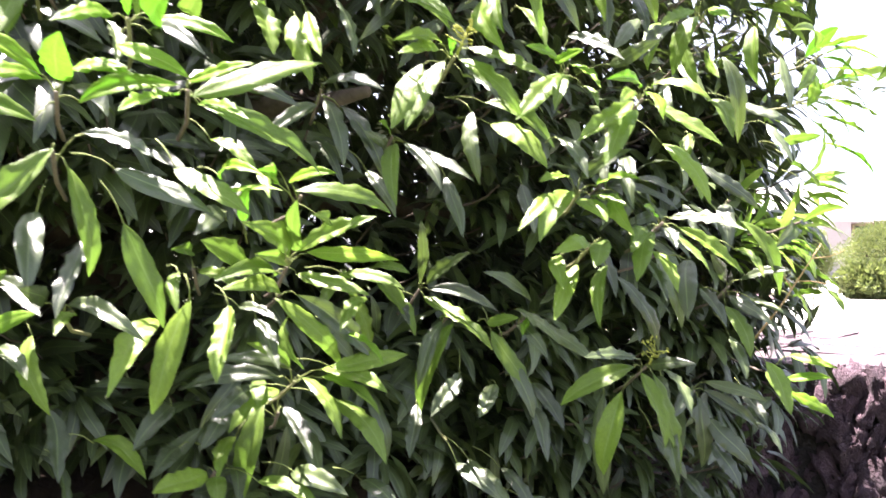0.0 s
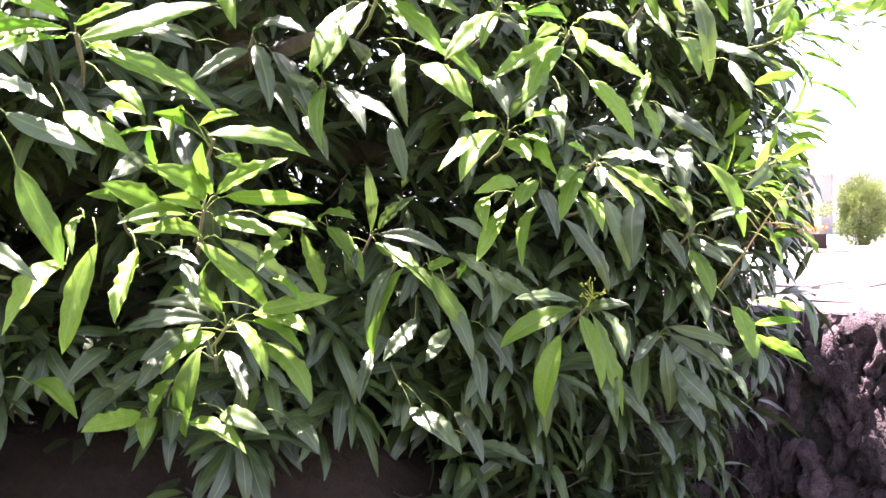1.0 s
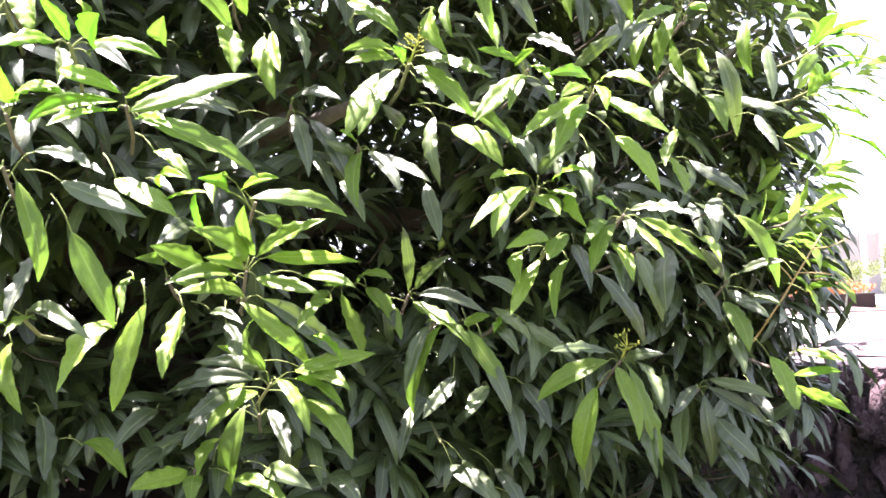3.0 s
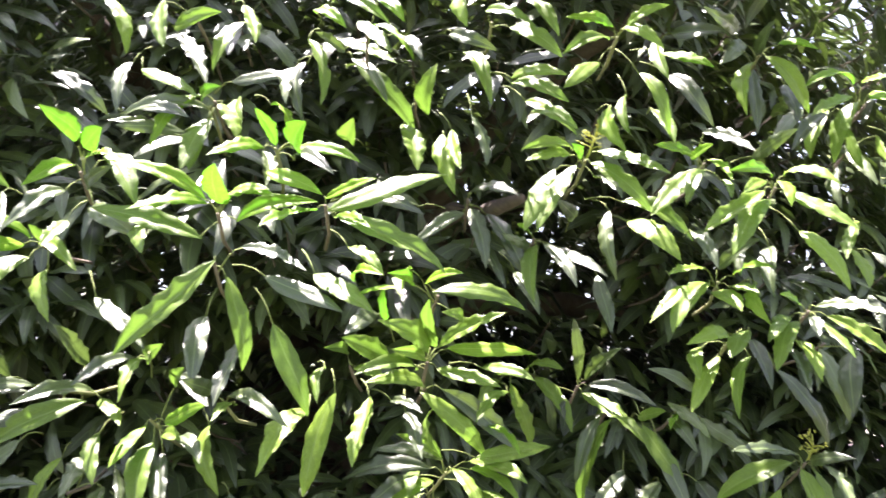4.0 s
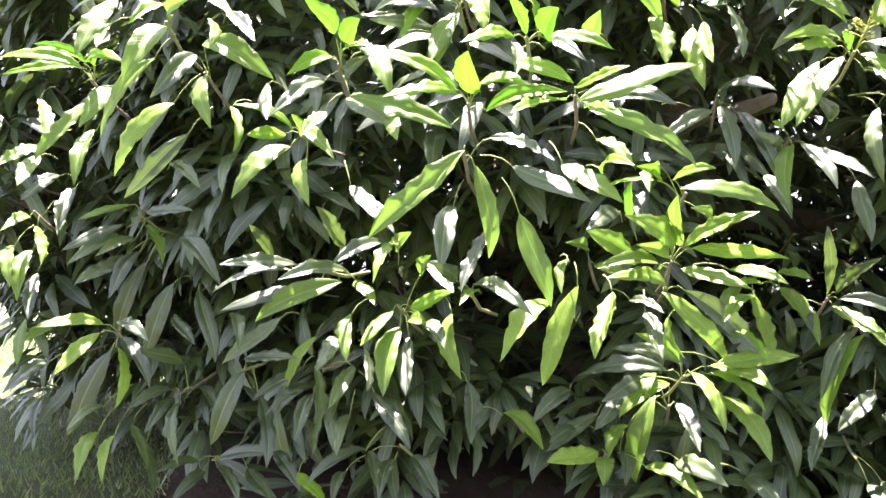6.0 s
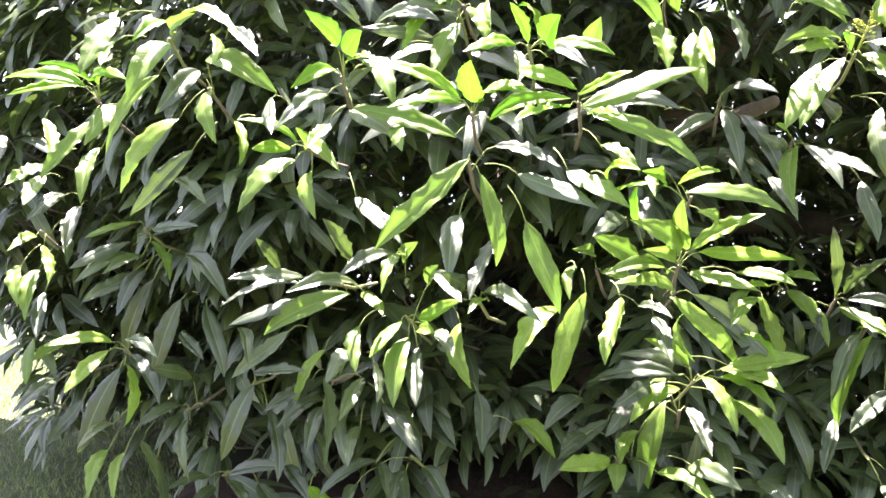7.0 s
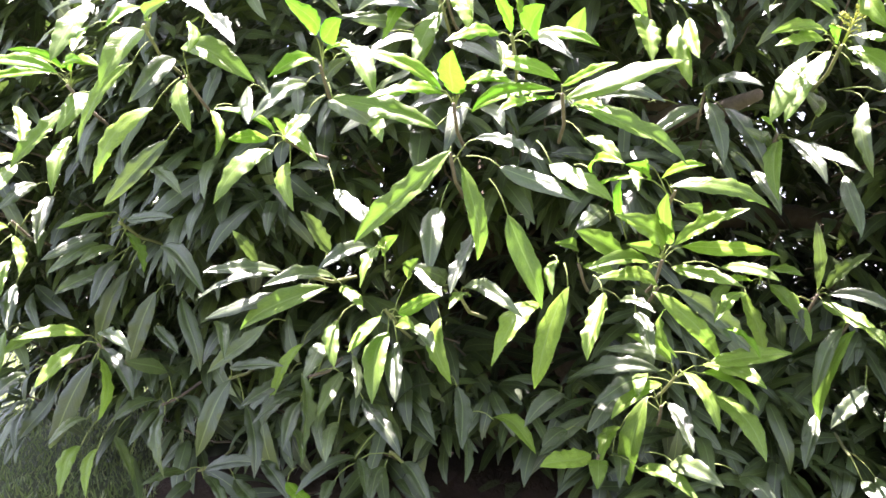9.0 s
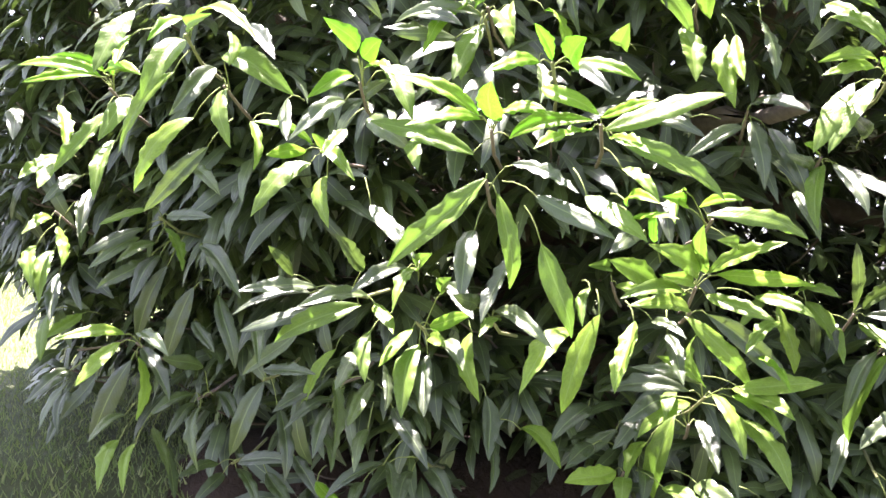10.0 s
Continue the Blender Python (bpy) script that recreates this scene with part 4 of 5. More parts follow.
shoot((-0.053, 2.070, 2.296), (-0.070, 2.179, 2.236), [
    (-1.7, -0.4, -0.7, -120, -20, 17.3, 3.6, 4, "m"),
    (-0.7, -0.6, 2.3, -124, -3, 15.1, 3.1, 35, "y"),
    (1.7, 0.2, 2.0, -47, -34, 14.8, 3.1, -37, "m"),
    (8.8, 2.7, -0.6, -81, -50, 16.3, 3.4, -68, "m"),
    (2.3, 0.4, 1.7, -46, 2, 13.7, 2.8, -73, "m"),
    (4.1, 2.4, -8.0, -24, -65, 17.2, 3.5, -10, "m"),
    (9.7, 14.3, -5.6, -27, -51, 17.9, 4.2, -37, "o"),
    (1.4, 2.3, -13.0, -84, -51, 13.9, 2.9, -62, "m"),
    (-4.2, -0.4, -5.4, -114, -31, 16.7, 3.9, -3, "m"),
    (9.1, 11.3, -1.0, -30, -27, 14.3, 2.9, -36, "y")])
shoot((0.265, 2.443, 2.346), (0.287, 2.562, 2.300), [
    (-1.5, -0.1, -2.3, -108, -53, 20.0, 5.0, -59, "m"),
    (1.3, 0.5, -0.6, 27, -51, 18.1, 4.8, -41, "m"),
    (-0.7, -0.2, 0.1, -73, 14, 13.0, 3.3, -169, "o"),
    (4.2, 0.9, 2.1, -43, -21, 12.2, 2.5, -50, "y"),
    (-5.7, 3.5, 7.4, -114, 9, 16.6, 3.9, 70, "o"),
    (-3.3, -1.3, 2.3, -116, -28, 16.9, 3.8, 3, "o"),
    (-1.8, 10.0, -0.1, -89, -76, 19.3, 4.0, -17, "o"),
    (6.4, 13.2, -4.7, -83, -51, 16.6, 4.0, -29, "o"),
    (-21.2, 2.9, 9.1, -33, -15, 15.6, 4.5, -75, "o")])
shoot((0.525, 2.626, 2.238), (0.548, 2.748, 2.169), [
    (-2.7, -1.6, 5.3, -133, -9, 19.2, 3.9, -3, "y"),
    (-0.6, -1.1, 6.0, -66, -12, 12.1, 2.5, -78, "y"),
    (-3.6, -1.4, 2.4, -126, -24, 19.9, 4.1, -22, "m"),
    (-1.6, -0.6, 0.9, -169, -62, 17.6, 5.6, -61, "m"),
    (-8.9, -2.3, -2.6, -128, -30, 21.3, 4.4, -31, "o"),
    (-3.7, 7.9, -3.5, -69, -68, 14.0, 4.1, -98, "m"),
    (1.4, -0.0, 3.1, -80, -24, 12.5, 3.1, -61, "y")])
shoot((-0.321, 1.996, 2.338), (-0.361, 2.097, 2.285), [
    (4.1, 1.4, -1.3, -32, -37, 17.7, 4.4, -25, "m"),
    (6.4, 1.1, 5.6, -40, -46, 17.8, 3.6, -7, "m"),
    (-1.1, -0.7, 2.6, -35, -27, 16.0, 3.4, -37, "m"),
    (-6.5, -0.9, -6.7, -42, -52, 18.2, 3.7, 0, "m"),
    (3.4, 3.1, -13.8, -29, -26, 17.3, 3.9, -31, "m"),
    (3.5, 2.9, -12.6, -32, -10, 15.9, 3.3, -32, "m"),
    (6.2, 4.5, -17.6, -32, -36, 17.5, 3.7, -21, "m"),
    (-5.5, 1.4, -20.5, -59, -52, 17.1, 3.5, 14, "o"),
    (-11.3, 7.0, 1.4, -32, -30, 16.9, 3.5, -44, "o"),
    (-5.1, -2.5, 6.4, -79, -47, 15.5, 4.4, -42, "m")])
shoot((-0.561, 1.845, 2.288), (-0.589, 1.951, 2.224), [
    (-1.6, -0.9, 2.7, -39, -40, 16.8, 3.8, -6, "m"),
    (1.3, 0.1, 1.8, -23, -41, 15.5, 3.2, 0, "y"),
    (-10.2, -3.7, 4.4, -40, -29, 14.8, 3.0, -10, "y"),
    (-6.6, -3.0, 6.8, -23, -27, 18.5, 3.8, -13, "m"),
    (-12.3, -3.5, -0.9, -49, -58, 20.0, 4.1, 36, "m"),
    (2.8, -0.3, 7.8, -46, -38, 15.4, 3.2, -6, "y"),
    (-12.6, -2.9, -5.8, -72, -60, 19.7, 4.0, -32, "o"),
    (-15.5, -3.6, -6.9, -76, -46, 15.1, 3.1, -22, "o"),
    (8.1, 2.6, -1.3, -56, -37, 13.4, 2.7, -6, "o"),
    (-4.8, -0.9, -3.5, -94, -3, 12.8, 2.6, 74, "o")])
shoot((-0.922, 1.735, 2.346), (-0.955, 1.837, 2.296), [
    (-5.7, -2.1, 2.5, -58, -54, 17.8, 4.3, -21, "m"),
    (-18.3, -5.9, 2.8, -31, -48, 20.1, 4.1, 29, "m"),
    (-3.8, -0.4, -4.8, -28, -45, 20.5, 4.2, 26, "o"),
    (-11.2, -1.5, -12.1, -16, -27, 19.9, 4.1, 4, "m"),
    (11.5, 3.8, -2.7, -102, -49, 17.7, 3.6, 1, "m"),
    (-3.7, -0.6, -3.6, -28, -5, 17.0, 3.8, -49, "m"),
    (11.2, 3.2, 1.0, -52, -47, 16.5, 3.8, 34, "m"),
    (-36.7, 1.0, -9.3, 3, -37, 18.5, 3.8, 1, "o"),
    (-18.8, 6.0, -7.2, -76, -55, 17.5, 3.6, -1, "o")])
shoot((0.923, 2.952, 2.084), (0.846, 3.048, 2.059), [
    (1.5, 0.6, 1.7, -27, 16, 14.6, 4.6, "y"),
    (2.4, 2.0, 8.5, -1, -11, 21.7, 3.9, "y"),
    (6.3, 1.9, -0.6, -24, -26, 18.4, 4.0, "m"),
    (3.9, 4.1, -13.3, -2, -28, 18.9, 4.0, "y"),
    (-9.4, 4.2, -13.8, -56, 7, 16.2, 4.1, "m"),
    (-4.5, 5.4, -19.3, -79, -27, 16.8, 4.8, "m"),
    (-0.1, 6.7, -30.0, -52, -14, 16.5, 3.8, "m"),
    (-0.8, 2.7, 12.8, -55, 30, 13.6, 4.7, "y"),
    (2.2, 1.7, 7.0, -120, -36, 18.3, 5.0, "y")])
shoot((0.939, 2.900, 2.205), (0.879, 2.998, 2.150), [
    (-0.2, 0.4, 1.8, -38, 9, 13.8, 4.6, "y"),
    (-0.0, 0.2, -0.8, -3, -4, 16.9, 3.8, "y"),
    (-0.9, 0.4, -1.5, -49, -36, 15.4, 3.9, "y"),
    (-1.7, 0.9, -3.0, -124, -28, 21.2, 4.3, "m"),
    (-2.2, 0.6, 2.1, -125, 5, 19.3, 5.0, "m"),
    (0.4, 5.0, -17.5, -49, -26, 17.2, 3.7, "m"),
    (-1.4, 5.4, -19.0, -82, -37, 18.5, 4.0, "m"),
    (-3.6, 6.7, -37.3, -57, -15, 16.5, 3.4, "m")])
shoot((0.851, 2.853, 1.707), (0.793, 2.950, 1.669), [
    (0.9, 0.3, -0.1, -60, 10, 16.2, 3.9, "m"),
    (1.6, 4.1, -1.5, -41, -10, 14.1, 3.7, "o"),
    (-0.1, 4.2, -2.1, -77, -37, 13.8, 4.0, "o"),
    (-1.6, 4.0, 0.5, -124, -31, 16.1, 4.6, "o"),
    (0.4, 3.6, -13.0, -61, -21, 16.5, 4.3, "m"),
    (1.9, 5.1, -18.1, -60, -26, 16.6, 4.3, "m"),
    (-3.1, 4.8, -17.7, -80, -35, 17.4, 4.6, "m"),
    (-3.5, 2.2, -7.8, -77, -26, 16.7, 4.2, "m"),
    (-0.7, 6.0, -22.0, -64, 0, 16.2, 3.3, "m")])
shoot((-1.049, 1.845, 1.165), (-1.062, 1.944, 1.095), [
    (-6.1, -3.4, -1.6, -46, -24, 13.3, 2.8, 30, "o"),
    (-1.1, -0.4, -3.6, -75, -27, 13.5, 3.4, 8, "o"),
    (2.2, 1.4, -2.7, -30, -26, 15.1, 3.6, 15, "o"),
    (13.2, 6.6, 14.6, -51, -53, 15.5, 4.1, 30, "o"),
    (14.4, 7.9, 3.5, -61, -33, 13.8, 2.8, 47, "o"),
    (19.9, 10.8, 7.5, -24, -20, 15.5, 4.5, 14, "m"),
    (33.4, 18.1, 13.2, -98, -21, 15.9, 4.3, 13, "o"),
    (39.0, 21.6, 8.4, -116, -25, 17.1, 3.6, 10, "o"),
    (-20.1, -11.0, -7.0, -27, -15, 14.6, 3.4, 24, "y"),
    (-11.0, -5.8, -6.9, -65, -18, 12.4, 2.9, 11, "o")])
shoot((-0.612, 1.981, 1.176), (-0.647, 2.074, 1.106), [
    (-1.7, -0.1, 0.1, -116, -7, 13.9, 5.0, -2, "m"),
    (0.7, 0.1, -1.4, -77, -13, 12.4, 4.0, -18, "m"),
    (8.5, 0.6, -2.1, -37, -9, 18.7, 4.5, 4, "m"),
    (15.6, 1.0, -0.2, -43, -7, 16.5, 4.3, -12, "o"),
    (29.3, 1.9, -2.3, -55, -13, 14.3, 4.1, -5, "o"),
    (-7.1, -0.6, 5.0, -94, -9, 12.2, 3.7, 14, "o")])
shoot((0.359, 2.384, 1.615), (0.283, 2.448, 1.546), [
    (-1.5, -0.1, -1.0, -54, -64, 18.4, 4.2, -30, "o"),
    (6.7, 0.5, -1.7, -109, -52, 17.0, 5.6, -52, "o"),
    (-11.4, -0.6, -5.6, 6, -58, 21.2, 4.3, -28, "o"),
    (-16.3, -1.1, 1.4, -74, -43, 16.4, 3.6, -25, "o")])
shoot((-0.857, 1.724, 2.134), (-0.877, 1.821, 2.064), [
    (-2.7, -1.0, 1.5, -171, -42, 16.0, 3.3, 16, "y"),
    (-1.1, 0.2, -3.5, -93, -50, 16.9, 4.6, 0, "m"),
    (-2.0, -0.7, 1.0, -48, -8, 13.1, 3.2, -75, "y"),
    (1.7, 0.6, -0.6, -44, -46, 12.4, 4.2, 29, "m"),
    (-1.2, -0.1, -1.7, -164, -3, 19.2, 3.9, 9, "o"),
    (11.3, 3.5, -0.8, -41, -47, 15.7, 3.2, 36, "y"),
    (-0.3, 7.4, 6.6, -15, -5, 17.6, 3.6, -23, "o")])
HOLES = [((-0.05, 2.35, 1.66), 0.34), ((-0.22, 2.55, 1.2), 0.30), ((-0.05, 2.55, 1.95), 0.2), ((-0.26, 2.3, 1.66), 0.22),
         ((-0.82, 1.97, 1.12), 0.24), ((-0.95, 2.25, 1.08), 0.28), ((-1.08, 2.50, 1.05), 0.28), ((-0.30, 2.3, 1.30), 0.26),
         ((-0.88, 2.07, 1.21), 0.26), ((-0.85, 2.30, 1.18), 0.28), ((0.22, 2.40, 1.63), 0.22), ((0.36, 2.50, 1.56), 0.22),
         ((0.20, 2.50, 1.46), 0.24), ((-0.06, 2.20, 1.27), 0.20), ((-0.10, 2.45, 1.15), 0.28), ((-0.28, 2.30, 1.18), 0.22),
         ((-0.72, 1.85, 1.20), 0.26), ((-0.66, 2.05, 1.15), 0.28), ((-1.08, 1.85, 1.62), 0.24), ((-1.05, 2.05, 1.62), 0.24), ((-0.85, 1.80, 1.60), 0.22), ((-0.72, 2.02, 1.60), 0.2),
         ((0.05, 2.32, 1.20), 0.22), ((0.30, 2.50, 1.30), 0.22), ((0.42, 2.45, 1.50), 0.18), ((0.45, 2.60, 1.66), 0.18)]
HOLES += [((0.19, 2.53, 1.49), 0.22), ((0.42, 2.64, 1.38), 0.20), ((0.43, 2.54, 1.72), 0.15), ((0.28, 2.42, 1.86), 0.14), ((-0.27, 2.39, 1.74), 0.20), ((-0.10, 2.50, 1.66), 0.18),
          ((-0.35, 2.40, 1.20), 0.22), ((-0.13, 2.56, 1.22), 0.25), ((0.08, 2.63, 1.10), 0.22), ((0.08, 2.46, 1.69), 0.12), ((-0.26, 2.55, 1.68), 0.22), ((-0.40, 2.38, 2.17), 0.14),
          ((-0.88, 2.18, 1.13), 0.22), ((-0.93, 2.02, 1.25), 0.18), ((-1.07, 1.80, 1.79), 0.14), ((-0.76, 2.11, 1.39), 0.14), ((-1.59, 1.85, 1.62), 0.12), ((-1.72, 1.85, 1.40), 0.10),
          ((-0.81, 1.89, 1.75), 0.13), ((-0.96, 1.94, 1.38), 0.14), ((-0.69, 2.15, 1.42), 0.12), ((-1.24, 1.76, 1.74), 0.11), ((-0.96, 1.75, 1.72), 0.15), ((-0.65, 2.24, 1.26), 0.14), ((-1.14, 1.75, 1.87), 0.10)]

# ---- ground ----
def wall_side(x, y):
    """Metres behind the wall's face (positive: on the terrace)."""
    way = (WALL_B - WALL_A).normalized()
    nrm = Vector((-way.y, way.x))
    return (Vector((x, y)) - WALL_A).dot(nrm)


def sheet_lines(lo, hi, near_lo, near_hi, fine):
    inner = list(np.arange(near_lo, near_hi + 1e-6, fine))
    far_lo = [near_lo - 2.0 ** k for k in range(0, 11)][::-1]
    far_hi = [near_hi + 2.0 ** k for k in range(0, 11)]
    return [p for p in far_lo if p > lo] + inner + [p for p in far_hi if p < hi]


gx = sheet_lines(-1500, 1500, -14, 12, 0.4)
gy = sheet_lines(-1500, 1500, -8, 24, 0.4)
gv = [(x, y, (1.10 if wall_side(x, y) > 0.35 and x > -0.4 else ground_height(x, y))) for y in gy for x in gx]
gf = [(j * len(gx) + i, j * len(gx) + i + 1, (j + 1) * len(gx) + i + 1, (j + 1) * len(gx) + i) for j in range(len(gy) - 1) for i in range(len(gx) - 1)]
ground = tagged(mesh_object("ground", gv, gf, lawn, smooth=True), "lawn rising to a terrace level behind the wall", "ground", kind="structure")

# bare earth under the crown
soil_v, soil_f, rings, turns = [], [], 9, 56
for i in range(rings):
    for k in range(turns):
        w = 2 * math.pi * k / turns
        r = 2.15 * (i / (rings - 1)) * (1 + 0.10 * math.sin(3 * w + 1.0) + 0.06 * math.sin(7 * w) + 0.04 * math.sin(15 * w + i))
        x, y = TREE.x + 0.35 + 0.82 * r * math.cos(w), TREE.y - 0.1 + r * math.sin(w)
        lift = 0.022 if i < rings - 1 else -0.03
        soil_v.append((x, y, ground_height(x, y) + lift + 0.012 * noise.noise(Vector((x * 4, y * 4, 0)))))
for i in range(rings - 1):
    for k in range(turns):
        k2 = (k + 1) % turns
        soil_f.append((i * turns + k, (i + 1) * turns + k, (i + 1) * turns + k2, i * turns + k2))
tagged(mesh_object("soil", soil_v, soil_f, earth, smooth=True), "dark brown bare earth shaded by the tree", "soil", kind="structure")

# ---- stone wall ----
way2 = (WALL_B - WALL_A).normalized()
nrm2 = Vector((-way2.y, way2.x))


BATTER = 0.14      # the face leans back


def on_wall(along, back, z):
    p = WALL_A + way2 * along + nrm2 * (back - BATTER * (WALL_TOP - z))
    return Vector((p.x, p.y, z))


wall_len = (WALL_B - WALL_A).length
core_v = [on_wall(a, b, z) for a in (0, wall_len) for b in (0.06, 0.40) for z in (-0.1, WALL_TOP - 0.05)]
core_f = [(0, 1, 3, 2), (4, 6, 7, 5), (0, 4, 5, 1), (2, 3, 7, 6), (1, 5, 7, 3), (0, 2, 6, 4)]
wall = tagged(mesh_object("stone_wall", core_v, core_f, mortar), "dark lava stone retaining wall with a rough face", "wall", kind="structure")


def stone_mesh(seed):
    """A craggy lump of lava stone."""
    rng = random.Random(seed)
    bm = bmesh.new()
    bmesh.ops.create_icosphere(bm, subdivisions=3, radius=1.0)
    off = Vector((rng.uniform(-9, 9), rng.uniform(-9, 9), rng.uniform(-9, 9)))
    for v in bm.verts:
        d = v.co.normalized()
        sq = Vector([math.copysign(abs(c) ** 0.75, c) for c in d])
        crag = abs(noise.noise(d * 2.6 + off)) + 0.6 * noise.noise(d * 5.0 - off) + 0.4 * abs(noise.noise(d * 9.0 + off))
        v.co = sq * (0.72 + 0.32 * noise.noise(d * 1.3 + off) + 0.60 * crag)
    me = bpy.data.meshes.new("stone")
    bm.to_mesh(me)
    bm.free()
    me.materials.append(lava)
    me.polygons.foreach_set("use_smooth", [True] * len(me.polygons))
    return me


stone_kinds = [stone_mesh(40 + k) for k in range(10)]
rng = random.Random(5)
z, count = 0.25, 0
while z < WALL_TOP - 0.03 and count < 295:
    hgt = min(rng.uniform(0.10, 0.17), WALL_TOP + 0.02 - z)
    a = 0.75 + rng.uniform(0, 0.1)
    while a < wall_len - 1.75 and count < 298:
        w = rng.uniform(0.05, 0.125)
        big = rng.uniform(0.75, 1.25)
        st = new("stone", rng.choice(stone_kinds))
        st.parent = wall
        st.location = on_wall(a + w / 2, 0.08 + rng.uniform(-0.045, 0.035), min(WALL_TOP - 0.06, z + hgt / 2 + rng.uniform(-0.035, 0.035)))
        st.rotation_euler = (rng.uniform(-0.5, 0.5), rng.uniform(-0.6, 0.6), math.atan2(way2.y, way2.x) + rng.uniform(-0.4, 0.4))
        st.scale = (w * 0.52 * big, rng.uniform(0.04, 0.11), hgt * 0.66 * big)
        a += w
        count += 1
    z += hgt * 0.93

# cap slabs along the wall's top
a = 0.2
rng = random.Random(9)
while a < wall_len - 0.1:
    ln = rng.uniform(0.25, 0.6)
    back = 0.10 + rng.uniform(-0.03, 0.03)
    for row in range(4):
        dp = (0.52, 0.46, 0.5, 0.6)[row] + rng.uniform(-0.06, 0.06)
        bm = bmesh.new()
        box(bm, (a, back + 0.004, 0), (a + ln - 0.004, back + dp - 0.004, 0.07 + rng.uniform(0, 0.012)), 0.012)
        for v in bm.verts:
            v.co += Vector((rng.uniform(-0.014, 0.014), rng.uniform(-0.016, 0.016), rng.uniform(-0.006, 0.006)))
            v.co = on_wall(v.co.x, v.co.y - 0.02, WALL_TOP - 0.06 + v.co.z)
        part("slab", bm, cap_stone, wall)
        back += dp
    a += ln


# ---- terrace: driveway, bed, shrubs, house ----
def slab_thing(name, corners, z0, z1, mat, label, category, kind="structure"):
    v = [(x, y, z0) for x, y in corners] + [(x, y, z1) for x, y in corners]
    n = len(corners)
    f = [tuple(range(n))[::-1], tuple(range(n, 2 * n))] + [(i, (i + 1) % n, n + (i + 1) % n, n + i) for i in range(n)]
    return tagged(mesh_object(name, v, f, mat), label, category, kind=kind)


def wall_xy(along, back):
    p = on_wall(along, back, 0)
    return (p.x, p.y)


slab_thing("driveway", [wall_xy(0.1, 1.99), wall_xy(9.0, 1.99), (30.0, 12.0), (30.0, 31.0), (6.2, 31.0), (5.0, 14.2), (4.4, 12.6), (1.2, 12.6)], 1.02, 1.125, drive, "sunlit pale concrete drive behind the wall", "driveway")
slab_thing("pavement", [(1.2, 12.7), (4.2, 12.7), (4.3, 15.4), (1.2, 15.4)], 1.02, 1.14, paving_pink, "pinkish paving strip before the bed", "pavement")
bed = slab_thing("planting_bed", [(0.6, 15.5), (4.75, 15.5), (4.9, 18.2), (0.6, 18.2)], 1.02, 1.33, bed_brown, "low brown-edged planting bed", "planting bed", "")


def leaf_cloud(name, centre, size, count, leaf, mat, seed, parent=None, up=0.3, shell=0.35):
    """Many small leaves within an uneven egg."""
    rng = np.random.default_rng(seed)
    d = rng.normal(size=(count, 3))
    d /= np.linalg.norm(d, axis=1, keepdims=True)
    bumps = 1 + 0.18 * np.sin(d[:, 0] * 5 + seed) * np.cos(d[:, 2] * 6 + seed * 2) + 0.12 * np.sin(d[:, 1] * 11 + seed)
    rad = (shell + (1 - shell) * rng.random(count) ** 0.5) * bumps
    p = np.array(centre) + d * rad[:, None] * np.array(size)
    y = d + rng.normal(size=(count, 3)) * 0.6 + np.array([0, 0, up])
    y /= np.linalg.norm(y, axis=1, keepdims=True)
    x = np.cross(y, rng.normal(size=(count, 3)))
    x /= np.linalg.norm(x, axis=1, keepdims=True)
    ln = leaf * rng.uniform(0.6, 1.3, count)[:, None]
    zz = np.cross(x, y)
    v = np.stack([p, p + y * ln * 0.5 + x * ln * 0.22 + zz * ln * 0.06, p + y * ln, p + y * ln * 0.5 - x * ln * 0.22 + zz * ln * 0.06], 1).reshape(-1, 3)
    f = np.arange(count * 4).reshape(-1, 4)
    return mesh_object(name, v.tolist(), f.tolist(), mat, parent)


def shrub(at, size, count, leaf, mat, seed, label):
    thing = tagged(new("shrub"), label, "shrub")
    thing.location = at
    rng = random.Random(seed)
    v, f = [], []
    for k in range(7):
        w = rng.uniform(0, 6.28)
        tv, tf = tube(bent((0.04 * math.cos(w), 0.04 * math.sin(w), -0.06), (size[0] * 0.6 * math.cos(w), size[1] * 0.6 * math.sin(w), size[2] * rng.uniform(0.9, 1.5)), 0.08), [0.03, 0.027, 0.024, 0.02, 0.016, 0.012, 0.008], 5)
        f += [tuple(i + len(v) for i in q) for q in tf]
        v += tv
    mesh_object("stems", v, f, bark, thing)
    leaf_cloud("foliage", (0, 0, size[2] * 0.98), size, count, leaf, mat, seed, thing)
    return thing


shrub((5.55, 16.2, 1.10), (0.42, 0.42, 0.58), 24000, 0.036, bush_mat, 3, "rounded green garden shrub by the lawn")
shrub((5.42, 12.9, 1.10), (0.55, 0.45, 0.25), 9000, 0.095, bush_mat, 4, "low spreading fern-like green shrub")
shrub((7.75, 18.2, 1.10), (0.75, 0.7, 0.66), 18000, 0.055, bush_mat, 6, "tall loose green shrub by the house")
leaf_cloud("bed_plants", (3.2, 17.0, 1.62), (2.0, 1.0, 0.42), 16000, 0.055, bush_mat, 7)
tagged(bpy.data.objects["bed_plants"], "low green bedding plants in the bed", "plants", kind="stuff")
leaf_cloud("bed_flowers", (3.7, 15.8, 1.42), (1.1, 0.3, 0.13), 2600, 0.06, flower_red, 8)
tagged(bpy.data.objects["bed_flowers"], "orange-red flowers along the bed's edge", "flowers", kind="stuff")

